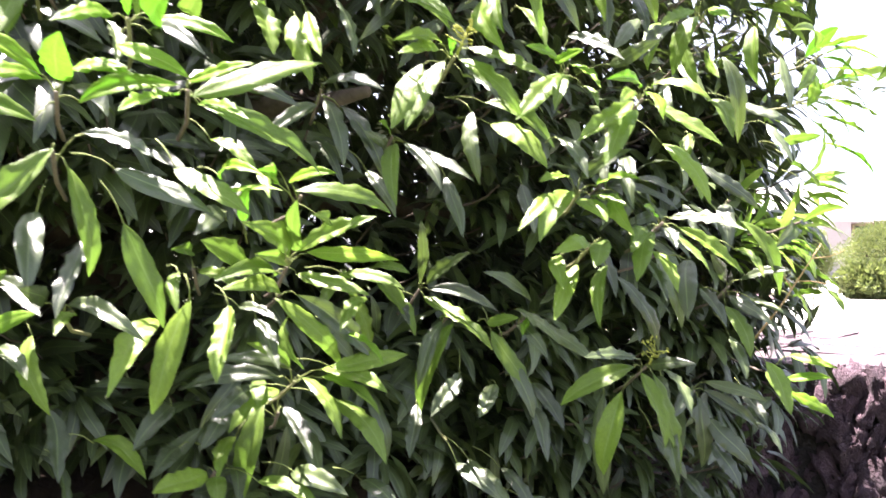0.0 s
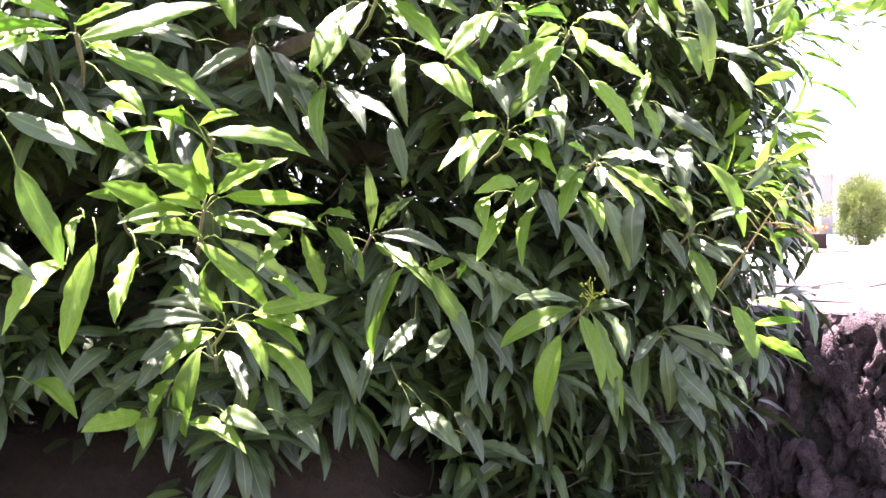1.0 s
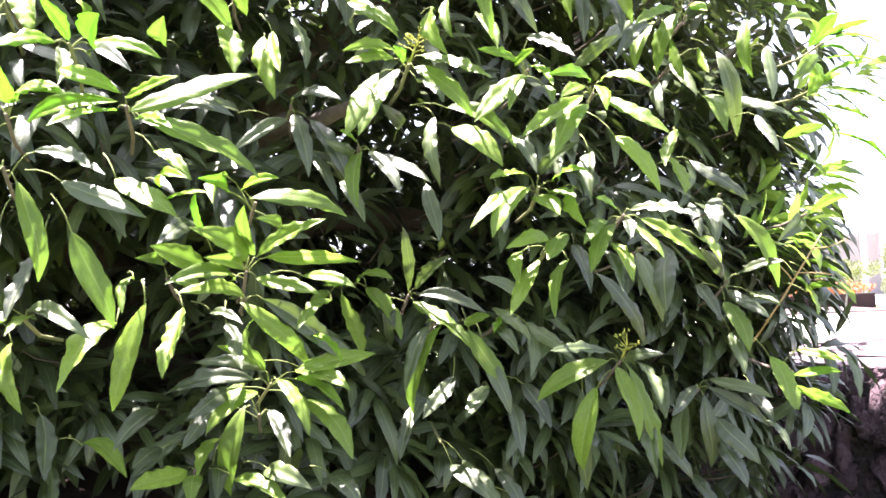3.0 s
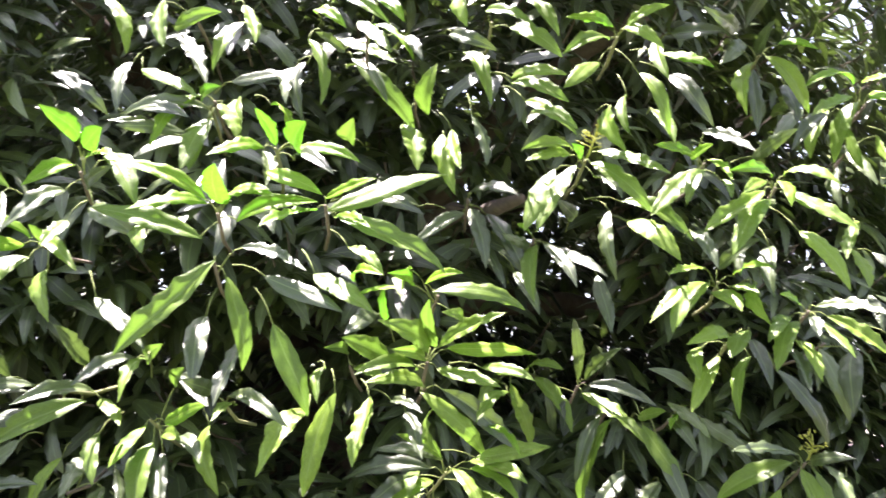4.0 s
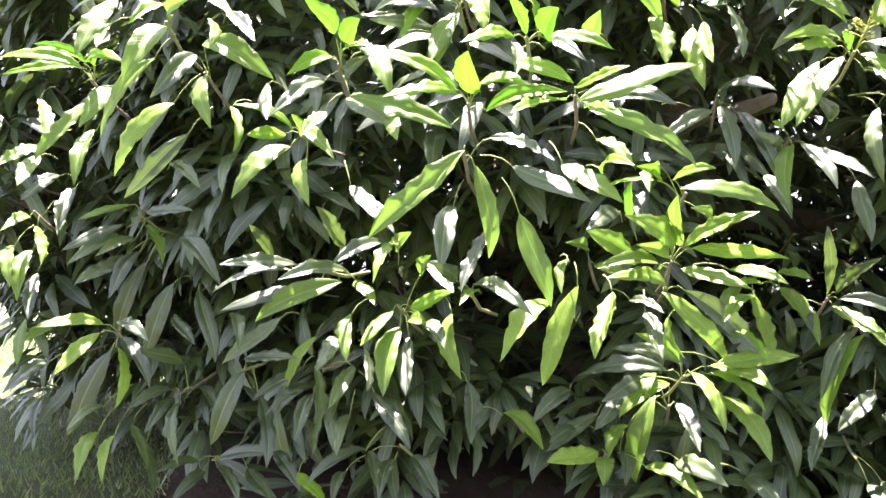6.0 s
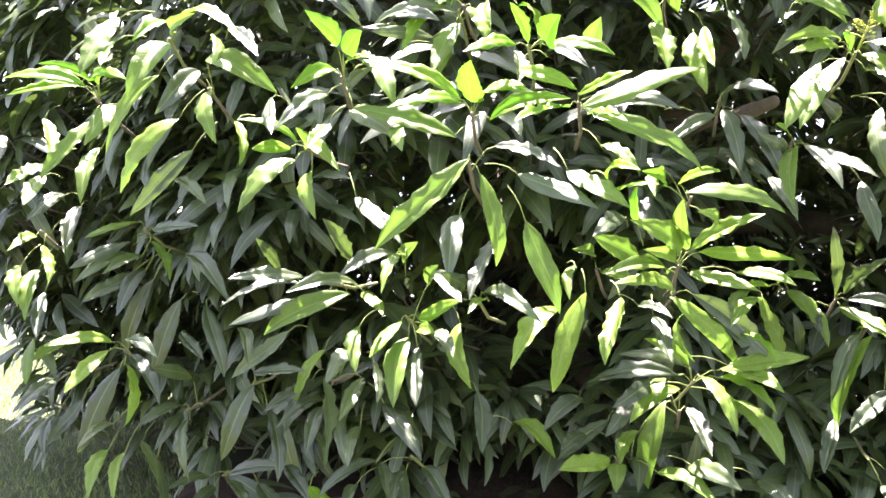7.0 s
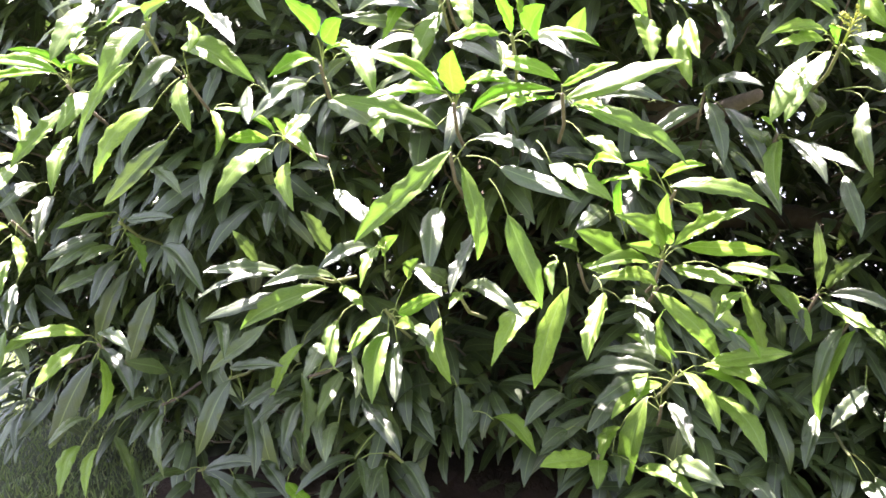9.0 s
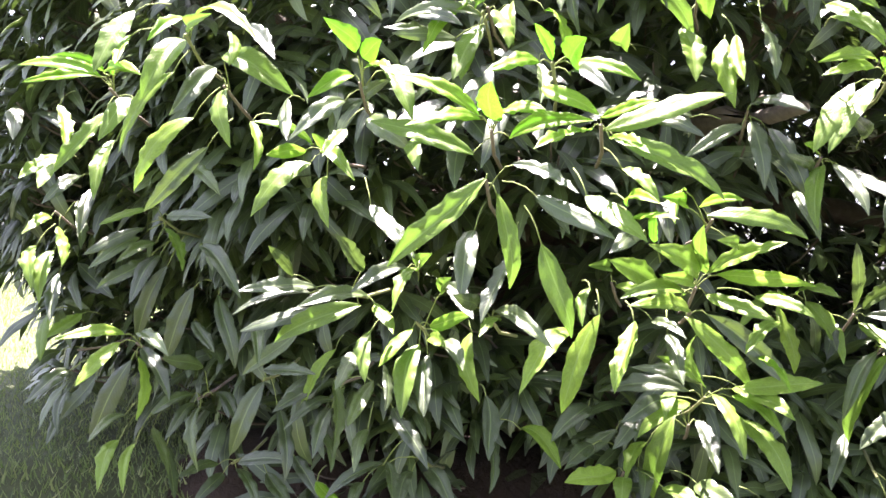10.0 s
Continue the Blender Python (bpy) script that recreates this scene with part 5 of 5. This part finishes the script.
house = tagged(new("house"), "white single-storey house with a low roof", "house")
house.location = (12.5, 30.4, 0.42)
bm = bmesh.new(); box(bm, (-7.0, 0, -0.1), (9.0, 6.0, 2.6)); part("wall", bm, porch_wall, house)
roof_top = [(-7.8, -2.2, 2.62), (9.6, -2.2, 2.62), (9.6, 6.6, 2.62), (-7.8, 6.6, 2.62), (-5, 2.5, 3.9), (7, 2.5, 3.9)]
mesh_object("roof", roof_top, [(0, 1, 5, 4), (1, 2, 5), (2, 3, 4, 5), (3, 0, 4), (0, 3, 2, 1)], roof_mat, house)
bm = bmesh.new(); box(bm, (-7.8, -2.25, 2.48), (9.6, -2.2, 2.66), 0.01); part("fascia", bm, white_wall, house)
bm = bmesh.new(); box(bm, (-7.2, -2.2, -0.3), (9.2, 0, 0.02)); part("porch_floor", bm, drive, house)
for px in (-6.4, -4.2, -3.66, -2.3, 0.9, 4.0, 7.2):
    bm = bmesh.new(); box(bm, (px - 0.09, -2.1, -0.05), (px + 0.09, -1.92, 2.6), 0.01); part("porch_post", bm, porch_wall, house)
for px in (-0.5, 4.6):
    win = part("window", (lambda b: (box(b, (px, -0.05, 0.95), (px + 1.7, 0.02, 2.5), 0.01), b)[1])(bmesh.new()), brown_frame, house)
    for k in (0, 1):
        bm = bmesh.new(); box(bm, (px + 0.09 + 0.79 * k, -0.062, 1.05), (px + 0.82 + 0.79 * k, -0.053, 2.4)); part("pane", bm, dark_glass, win)

# ---- mango tree ----
tree = bpy.data.objects["mango_tree"]
trng = random.Random(11)
STEM = Vector((-1.50, 3.45, 0.0))
foot = ground_height(STEM.x, STEM.y)
trunk_top = Vector((STEM.x + 0.02, STEM.y + 0.1, 1.75))
tv, tf = tube([STEM + Vector((0.02, -0.02, foot - 0.1)), STEM + Vector((0, 0, foot + 0.06)), STEM + Vector((-0.02, 0.02, foot + 0.25)), STEM + Vector((0, 0.05, foot + 0.5)), trunk_top], [0.23, 0.18, 0.15, 0.14, 0.13], 12)
mesh_object("trunk", tv, tf, bark, tree, smooth=True)
limb_ends = []
for k in range(15):
    w = 2 * math.pi * k / 15 + trng.uniform(-0.15, 0.15)
    zz = (0.95, 1.9, 2.9)[k % 3] + trng.uniform(-0.2, 0.2)
    r = crown_radius(zz) * trng.uniform(0.66, 0.8)
    if zz < 1.6 and math.cos(w + 1.1) > 0.3:
        r *= 0.5
    start = Vector((STEM.x, STEM.y + 0.06, trng.uniform(1.2, 1.55) if zz < 1.5 else 1.65))
    end = TREE + Vector((r * math.cos(w), r * math.sin(w), zz))
    pts = bent(start, end, 0.16, 8, 0.05, trng)
    lv, lf = tube(pts, [0.085 * (1 - 0.82 * i / 8) for i in range(9)], 8)
    mesh_object("limb", lv, lf, bark, tree, smooth=True)
    limb_ends += pts[3:]

# leaf mass of the crown: whorls of hanging leaves, thick where they are seen
forms = []
for k in range(6):
    v, f, u = leaf_form(0.05 + 0.03 * (k % 3), 0.7 + 0.4 * (k % 2), 0.7, 70 + k, rows=9, across=4)
    v2, f2, u2 = leaf_form(0.05 + 0.03 * (k % 3), 0.5, 0.7, 70 + k, rows=6, across=2)
    forms.append(((np.array(v), np.array(f), np.array(u)), (np.array(v2), np.array(f2), np.array(u2))))


def whorl_leaves(node, axis, out, rng, count, reach):
    """Matrices of the leaves of one shoot tip."""
    res = []
    side = axis.orthogonal().normalized()
    other = axis.cross(side)
    for k in range(count):
        w = k * 2.4 + rng.uniform(-0.4, 0.4)
        way = axis * rng.uniform(0.1, 0.7) + (side * math.cos(w) + other * math.sin(w)) + Vector((0, 0, -rng.uniform(0.2, 1.5))) + out * 0.25
        way.normalize()
        base = node - axis * rng.uniform(0.0, 0.07) + way * 0.025
        size = reach * rng.uniform(0.6, 1.2)
        lean = Vector((0, 0, 1)) + out * 0.7 + Vector((rng.uniform(-1, 1), rng.uniform(-1, 1), rng.uniform(-1, 1))) * 0.35
        res.append(leaf_frame(base, base + way * size, size * rng.uniform(0.19, 0.25), rng.uniform(-22, 22), lean))
    return res


def mass(name, matrices, label, coarse=1, mat=leaf_fill):
    rng = random.Random(len(matrices))
    vs, fs, us, base = [], [], [], 0
    for m in matrices:
        v, f, u = forms[rng.randrange(len(forms))][coarse]
        a = np.array(m)
        vs.append(v @ a[:3, :3].T + a[:3, 3])
        fs.append(f + base)
        us.append(u)
        base += len(v)
    ob = mesh_object(name, np.concatenate(vs).tolist(), np.concatenate(fs).tolist(), mat, tree, smooth=True, uvs=np.concatenate(us))
    return tagged(ob, label, kind="stuff")


frng = random.Random(21)
# shoots that stand in open gaps of the crown
OPEN = SUNNY


def in_gap(node, width=0.19):
    """Whether a leafy tip would stand between the sun and an open shoot."""
    for g in OPEN:
        v = node - g
        far = v.dot(sun_way)
        if far > 0.12 and (v - sun_way * far).length < width:
            return True
    return False


def in_hollow(node, reach=0.75):
    """Whether a leafy tip would stand in one of the crown's dark hollows, which run inwards from its front."""
    for q, h in HOLES:
        v = node - Vector(q)
        inward = (TREE - Vector(q)) * Vector((1, 1, 0))
        inward.normalize()
        far = v.dot(inward)
        if -h < far < reach and (v - inward * far).length < h:
            return True
    return False


def crowds(node, gap=0.31, near=0.28):
    """Whether a leafy tip would press up behind one of the front shoots."""
    reach = ((node - TREE) * Vector((1, 1, 0))).length
    return any((node - q).length < 0.42 and ((q - TREE) * Vector((1, 1, 0))).length - reach < gap and abs(node.z - q.z) < near for q in NODES)


layers = {"outer_leaves": [], "inner_leaves": [], "far_leaves": []}
twig_v, twig_f = [], []
toward = math.atan2(-3.8, 1.3)
tries = 0
for depth, number, key in ((0.14, 800, "outer_leaves"), (0.50, 760, "inner_leaves"), (0.85, 520, "inner_leaves"), (1.15, 620, "inner_leaves"), (0.15, 1000, "far_leaves"), (0.5, 750, "far_leaves")):
    made = 0
    while made < number and tries < 60000:
        tries += 1
        zz = frng.uniform(0.35, 4.3)
        if key == "far_leaves":
            w = toward + math.pi + frng.uniform(-1.3, 1.3)
        else:
            w = toward + frng.uniform(-1.95, 1.95)
        rmax = crown_radius(zz, w)
        if frng.random() > rmax / OUTLINE + 0.05:
            continue
        r = rmax - depth - frng.uniform(-0.08, 0.20)
        if key == "outer_leaves":
            # the crown's mass lies back behind its front shoots
            r -= (0.34 + 0.24 * smooth(1.65, 1.3, zz)) * smooth(-1.62, -1.42, w) * smooth(-0.25, -0.5, w) * smooth(2.15, 1.8, zz) + 0.04 + 0.26 * smooth(-1.25, -1.1, w) * smooth(-0.45, -0.62, w) * smooth(2.1, 1.85, zz)
        if r < 0.1:
            continue
        out = Vector((math.cos(w), math.sin(w), 0.25 * (zz - 1.6))).normalized()
        node = TREE + Vector((r * math.cos(w), r * math.sin(w), zz))
        if zz < ground_height(node.x, node.y) + 0.16:
            continue
        if key != "far_leaves" and (crowds(node) or in_hollow(node)):
            continue
        if in_gap(node) or (w < -1.85 and zz < 1.14 and frng.random() < 0.75):
            continue
        if (-3.0 < w < -1.75 or -0.72 < w < 0.1) and zz > 2.35 and frng.random() < 0.55:
            continue
        axis = (out + Vector((0, 0, 0.8)) + Vector((frng.uniform(-.5, .5), frng.uniform(-.5, .5), frng.uniform(-.3, .3)))).normalized()
        layers[key] += whorl_leaves(node, axis, out, frng, frng.randrange(8, 13), 0.185)
        pts = bent(node - axis * 0.10 - out * 0.07, node, -0.012, 3, 0.006, frng)
        tv, tf = tube(pts, [0.0036, 0.0034, 0.003, 0.0026], 5)
        twig_f += [tuple(i + len(twig_v) for i in q) for q in tf]
        twig_v += tv
        made += 1
# the crown's long side, which reaches over the lawn
for k in range(420):
    zz = frng.uniform(1.22, 3.0)
    w = frng.uniform(-3.05, -1.55)
    r = crown_radius(zz, w) - frng.uniform(0.10, 0.75)
    node = TREE + Vector((r * math.cos(w), r * math.sin(w), zz))
    out = Vector((math.cos(w), math.sin(w), 0.2)).normalized()
    if in_gap(node) or crowds(node) or in_hollow(node):
        continue
    layers["outer_leaves"] += whorl_leaves(node, (out + Vector((0, 0, 0.9))).normalized(), out, frng, 9, 0.185)
# dim leaves that hang low, deep under the front
for k in range(90):
    zz = frng.uniform(1.0, 1.5)
    w = frng.uniform(-1.12, -0.55)
    r = crown_radius(zz, w) - frng.uniform(0.6, 1.2)
    node = TREE + Vector((r * math.cos(w), r * math.sin(w), zz))
    if crowds(node) or zz < ground_height(node.x, node.y) + 0.12:
        continue
    out = Vector((math.cos(w), math.sin(w), 0.2)).normalized()
    layers["outer_leaves"] += whorl_leaves(node, (out + Vector((0, 0, 0.5))).normalized(), out, frng, 8, 0.18)
for k in range(26):
    zz = frng.uniform(1.0, 1.3)
    w = frng.uniform(-1.62, -1.12)
    r = crown_radius(zz, w) - frng.uniform(0.75, 1.25)
    node = TREE + Vector((r * math.cos(w), r * math.sin(w), zz))
    if zz < ground_height(node.x, node.y) + 0.12 or (node - Vector((-0.90, 2.2, 1.05))).length < 0.42:
        continue
    out = Vector((math.cos(w), math.sin(w), 0.2)).normalized()
    layers["outer_leaves"] += whorl_leaves(node, (out + Vector((0, 0, 0.5))).normalized(), out, frng, 7, 0.17)
# its flank above the wall
for k in range(170):
    zz = frng.uniform(1.05, 1.8)
    w = frng.uniform(-0.95, 0.1)
    r = crown_radius(zz, w) - frng.uniform(0.55, 1.1)
    node = TREE + Vector((r * math.cos(w), r * math.sin(w), zz))
    out = Vector((math.cos(w), math.sin(w), 0.2)).normalized()
    if in_hollow(node):
        continue
    layers["inner_leaves"] += whorl_leaves(node, (out + Vector((0, 0, 0.9))).normalized(), out, frng, 12, 0.18)
for k in range(190):
    zz = frng.uniform(1.08, 2.35)
    w = frng.uniform(-0.62, 0.05)
    r = crown_radius(zz, w) - frng.uniform(0.14, 0.6) - 0.42 * smooth(-0.25, -0.5, w) * smooth(2.3, 1.9, zz)
    node = TREE + Vector((r * math.cos(w), r * math.sin(w), zz))
    out = Vector((math.cos(w), math.sin(w), 0.2)).normalized()
    if in_gap(node) or crowds(node) or in_hollow(node):
        continue
    layers["outer_leaves"] += whorl_leaves(node, (out + Vector((0, 0, 0.9))).normalized(), out, frng, 9, 0.175)
# the thick top of the crown
for k in range(520):
    zz = frng.uniform(2.75, 3.75)
    w = frng.uniform(-math.pi, math.pi)
    r = max(0.0, crown_radius(zz, w) - 0.15) * math.sqrt(frng.random())
    node = TREE + Vector((r * math.cos(w), r * math.sin(w), zz))
    out = Vector((math.cos(w), math.sin(w), 0.6)).normalized()
    if (-3.0 < w < -1.75 or -0.72 < w < 0.2) and r > 1.2 and frng.random() < 0.65:
        continue
    if in_gap(node):
        continue
    layers["far_leaves"] += whorl_leaves(node, Vector((0.2 * math.cos(w), 0.2 * math.sin(w), 1.0)).normalized(), out, frng, 10, 0.19)
# the belt of leaves that overhangs the shaded foot of the crown
for k in range(120):
    zz = frng.uniform(1.68, 2.2)
    w = frng.uniform(-1.95, -1.22)
    r = frng.uniform(1.88, 2.1)
    node = TREE + Vector((r * math.cos(w), r * math.sin(w), zz))
    out = Vector((math.cos(w), math.sin(w), 0.3)).normalized()
    if in_gap(node, 0.12) or crowds(node, 0.12) or in_hollow(node):
        continue
    layers["outer_leaves"] += whorl_leaves(node, (out + Vector((0, 0, 0.9))).normalized(), out, frng, 9, 0.18)
# unseen boughs added high over the front, to break the sun into dapples
for k in range(80):
    zz = frng.uniform(2.6, 3.3)
    w = frng.uniform(-1.62, -0.72)
    r = OUTLINE + frng.uniform(-0.15, 0.36)
    node = TREE + Vector((r * math.cos(w), r * math.sin(w), zz))
    out = Vector((math.cos(w), math.sin(w), 0.3)).normalized()
    if in_gap(node, 0.24):
        continue
    layers["far_leaves"] += whorl_leaves(node, (out + Vector((0, 0, 0.9))).normalized(), out, frng, 10, 0.19)
# the leafy core
for k in range(330):
    zz = frng.uniform(1.1, 2.8)
    w = frng.uniform(-math.pi, math.pi)
    r = frng.uniform(0.25, 1.05)
    node = TREE + Vector((r * math.cos(w), r * math.sin(w), zz))
    out = Vector((math.cos(w), math.sin(w), 0.2)).normalized()
    layers["inner_leaves"] += whorl_leaves(node, (out + Vector((0, 0, 0.9))).normalized(), out, frng, 10, 0.20)
# young flank tips against the sky; backlight is put into their colour
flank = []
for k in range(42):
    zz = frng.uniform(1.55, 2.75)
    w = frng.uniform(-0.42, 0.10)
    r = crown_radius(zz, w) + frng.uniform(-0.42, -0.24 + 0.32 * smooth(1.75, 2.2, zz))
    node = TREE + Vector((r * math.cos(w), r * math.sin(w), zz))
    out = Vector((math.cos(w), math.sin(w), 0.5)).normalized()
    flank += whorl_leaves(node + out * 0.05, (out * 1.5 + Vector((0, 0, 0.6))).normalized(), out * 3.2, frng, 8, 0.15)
mass("flank_leaves", flank, "young mango leaves on the crown's flank, backlight put into their yellow-green", 0, leaf_backlit)
mass("outer_leaves", layers["outer_leaves"], "dark glossy mango leaves hanging in whorls", 0)
mass("inner_leaves", layers["inner_leaves"], "shaded mango leaves inside the crown")
mass("far_leaves", layers["far_leaves"], "mango leaves on the crown's top and far side, with an added unseen overhang")
tagged(mesh_object("twig_mass", twig_v, twig_f, bark, tree), "thin brown twigs inside the crown", kind="stuff")

# ---- grass on the near lawn ----
grng = np.random.default_rng(4)
n = 130000
px = -1.2 - 6.3 * grng.random(n) ** 1.3
py = grng.uniform(1.2, 7.0, n)
keep = ((px - TREE.x - 0.35) / 1.76) ** 2 + ((py - TREE.y + 0.1) / 2.15) ** 2 > 0.92
px, py = px[keep], py[keep]
n = len(px)
pz = np.array([ground_height(a, b) for a, b in zip(px, py)])
ang = grng.uniform(0, 6.28, n)
h = grng.uniform(0.010, 0.034, n)
wd = grng.uniform(0.0016, 0.0045, n)
dx, dy = np.cos(ang), np.sin(ang)
tip = np.stack([px + grng.normal(0, 0.016, n), py + grng.normal(0, 0.016, n), pz + h], 1)
gv = np.stack([np.stack([px - dx * wd, py - dy * wd, pz - 0.01], 1), np.stack([px + dx * wd, py + dy * wd, pz - 0.01], 1), tip], 1).reshape(-1, 3)
grass = mesh_object("grass", gv.tolist(), np.arange(n * 3).reshape(-1, 3).tolist(), grass_mat)
tagged(grass, "short patchy green lawn grass under the tree", "grass", kind="stuff")


# ---- flower panicles and a bare twig ----
def panicle(foot, top, sprigs, seed):
    """A small branching flower stalk with tight buds, part of the tree."""
    rng = random.Random(seed)
    foot, top = Vector(foot), Vector(top)
    v, f = [], []

    def add(pts, radii, sides):
        tv, tf = tube(pts, radii, sides)
        f.extend(tuple(i + len(v) for i in q) for q in tf)
        v.extend(tv)
    add([foot, foot.lerp(top, 0.5), top], [0.003, 0.0024, 0.0015], 6)
    for k in range(sprigs):
        a = foot.lerp(top, rng.uniform(0.25, 1.0))
        way = Vector((rng.uniform(-1, 1), rng.uniform(-1, 0.3), rng.uniform(0.0, 1.0))).normalized()
        b = a + way * rng.uniform(0.012, 0.03)
        add([a, a.lerp(b, 0.5) + Vector((0, 0, 0.002)), b], [0.0016, 0.0013, 0.001], 5)
        for j in range(4):
            c = b + Vector((rng.uniform(-1, 1), rng.uniform(-1, 1), rng.uniform(-0.5, 1))) * 0.007
            add([c, c + way * 0.0035, c + way * 0.007], [0.001, 0.0019, 0.0007], 6)
    return tagged(mesh_object("panicle", v, f, flower_stalk, tree, True), "yellow-green flower stalk with tight buds")


panicle((-0.125, 2.02, 2.015), (-0.104, 2.02, 2.062), 12, 1)
panicle((0.290, 2.19, 1.366), (0.302, 2.185, 1.395), 9, 2)

tv, tf = tube([(0.66, 2.72, 1.36), (0.729, 2.661, 1.472), (0.79, 2.66, 1.565), (0.839, 2.66, 1.640)], [0.0027, 0.0025, 0.0022, 0.0016], 7)
dry = tagged(mesh_object("bare_twig", tv, tf, bare_twig, tree, True), "bare tan twig standing out of the leaves")
for a, b, c in (((0.812, 2.662, 1.60), (0.86, 2.66, 1.605), (0.902, 2.665, 1.622)), ((0.775, 2.662, 1.54), (0.82, 2.66, 1.538), (0.863, 2.665, 1.530)), ((0.760, 2.662, 1.52), (0.74, 2.65, 1.545), (0.725, 2.64, 1.56))):
    tv, tf = tube([a, b, c], [0.002, 0.0017, 0.0013], 6)
    mesh_object("side_twig", tv, tf, bare_twig, dry, True)
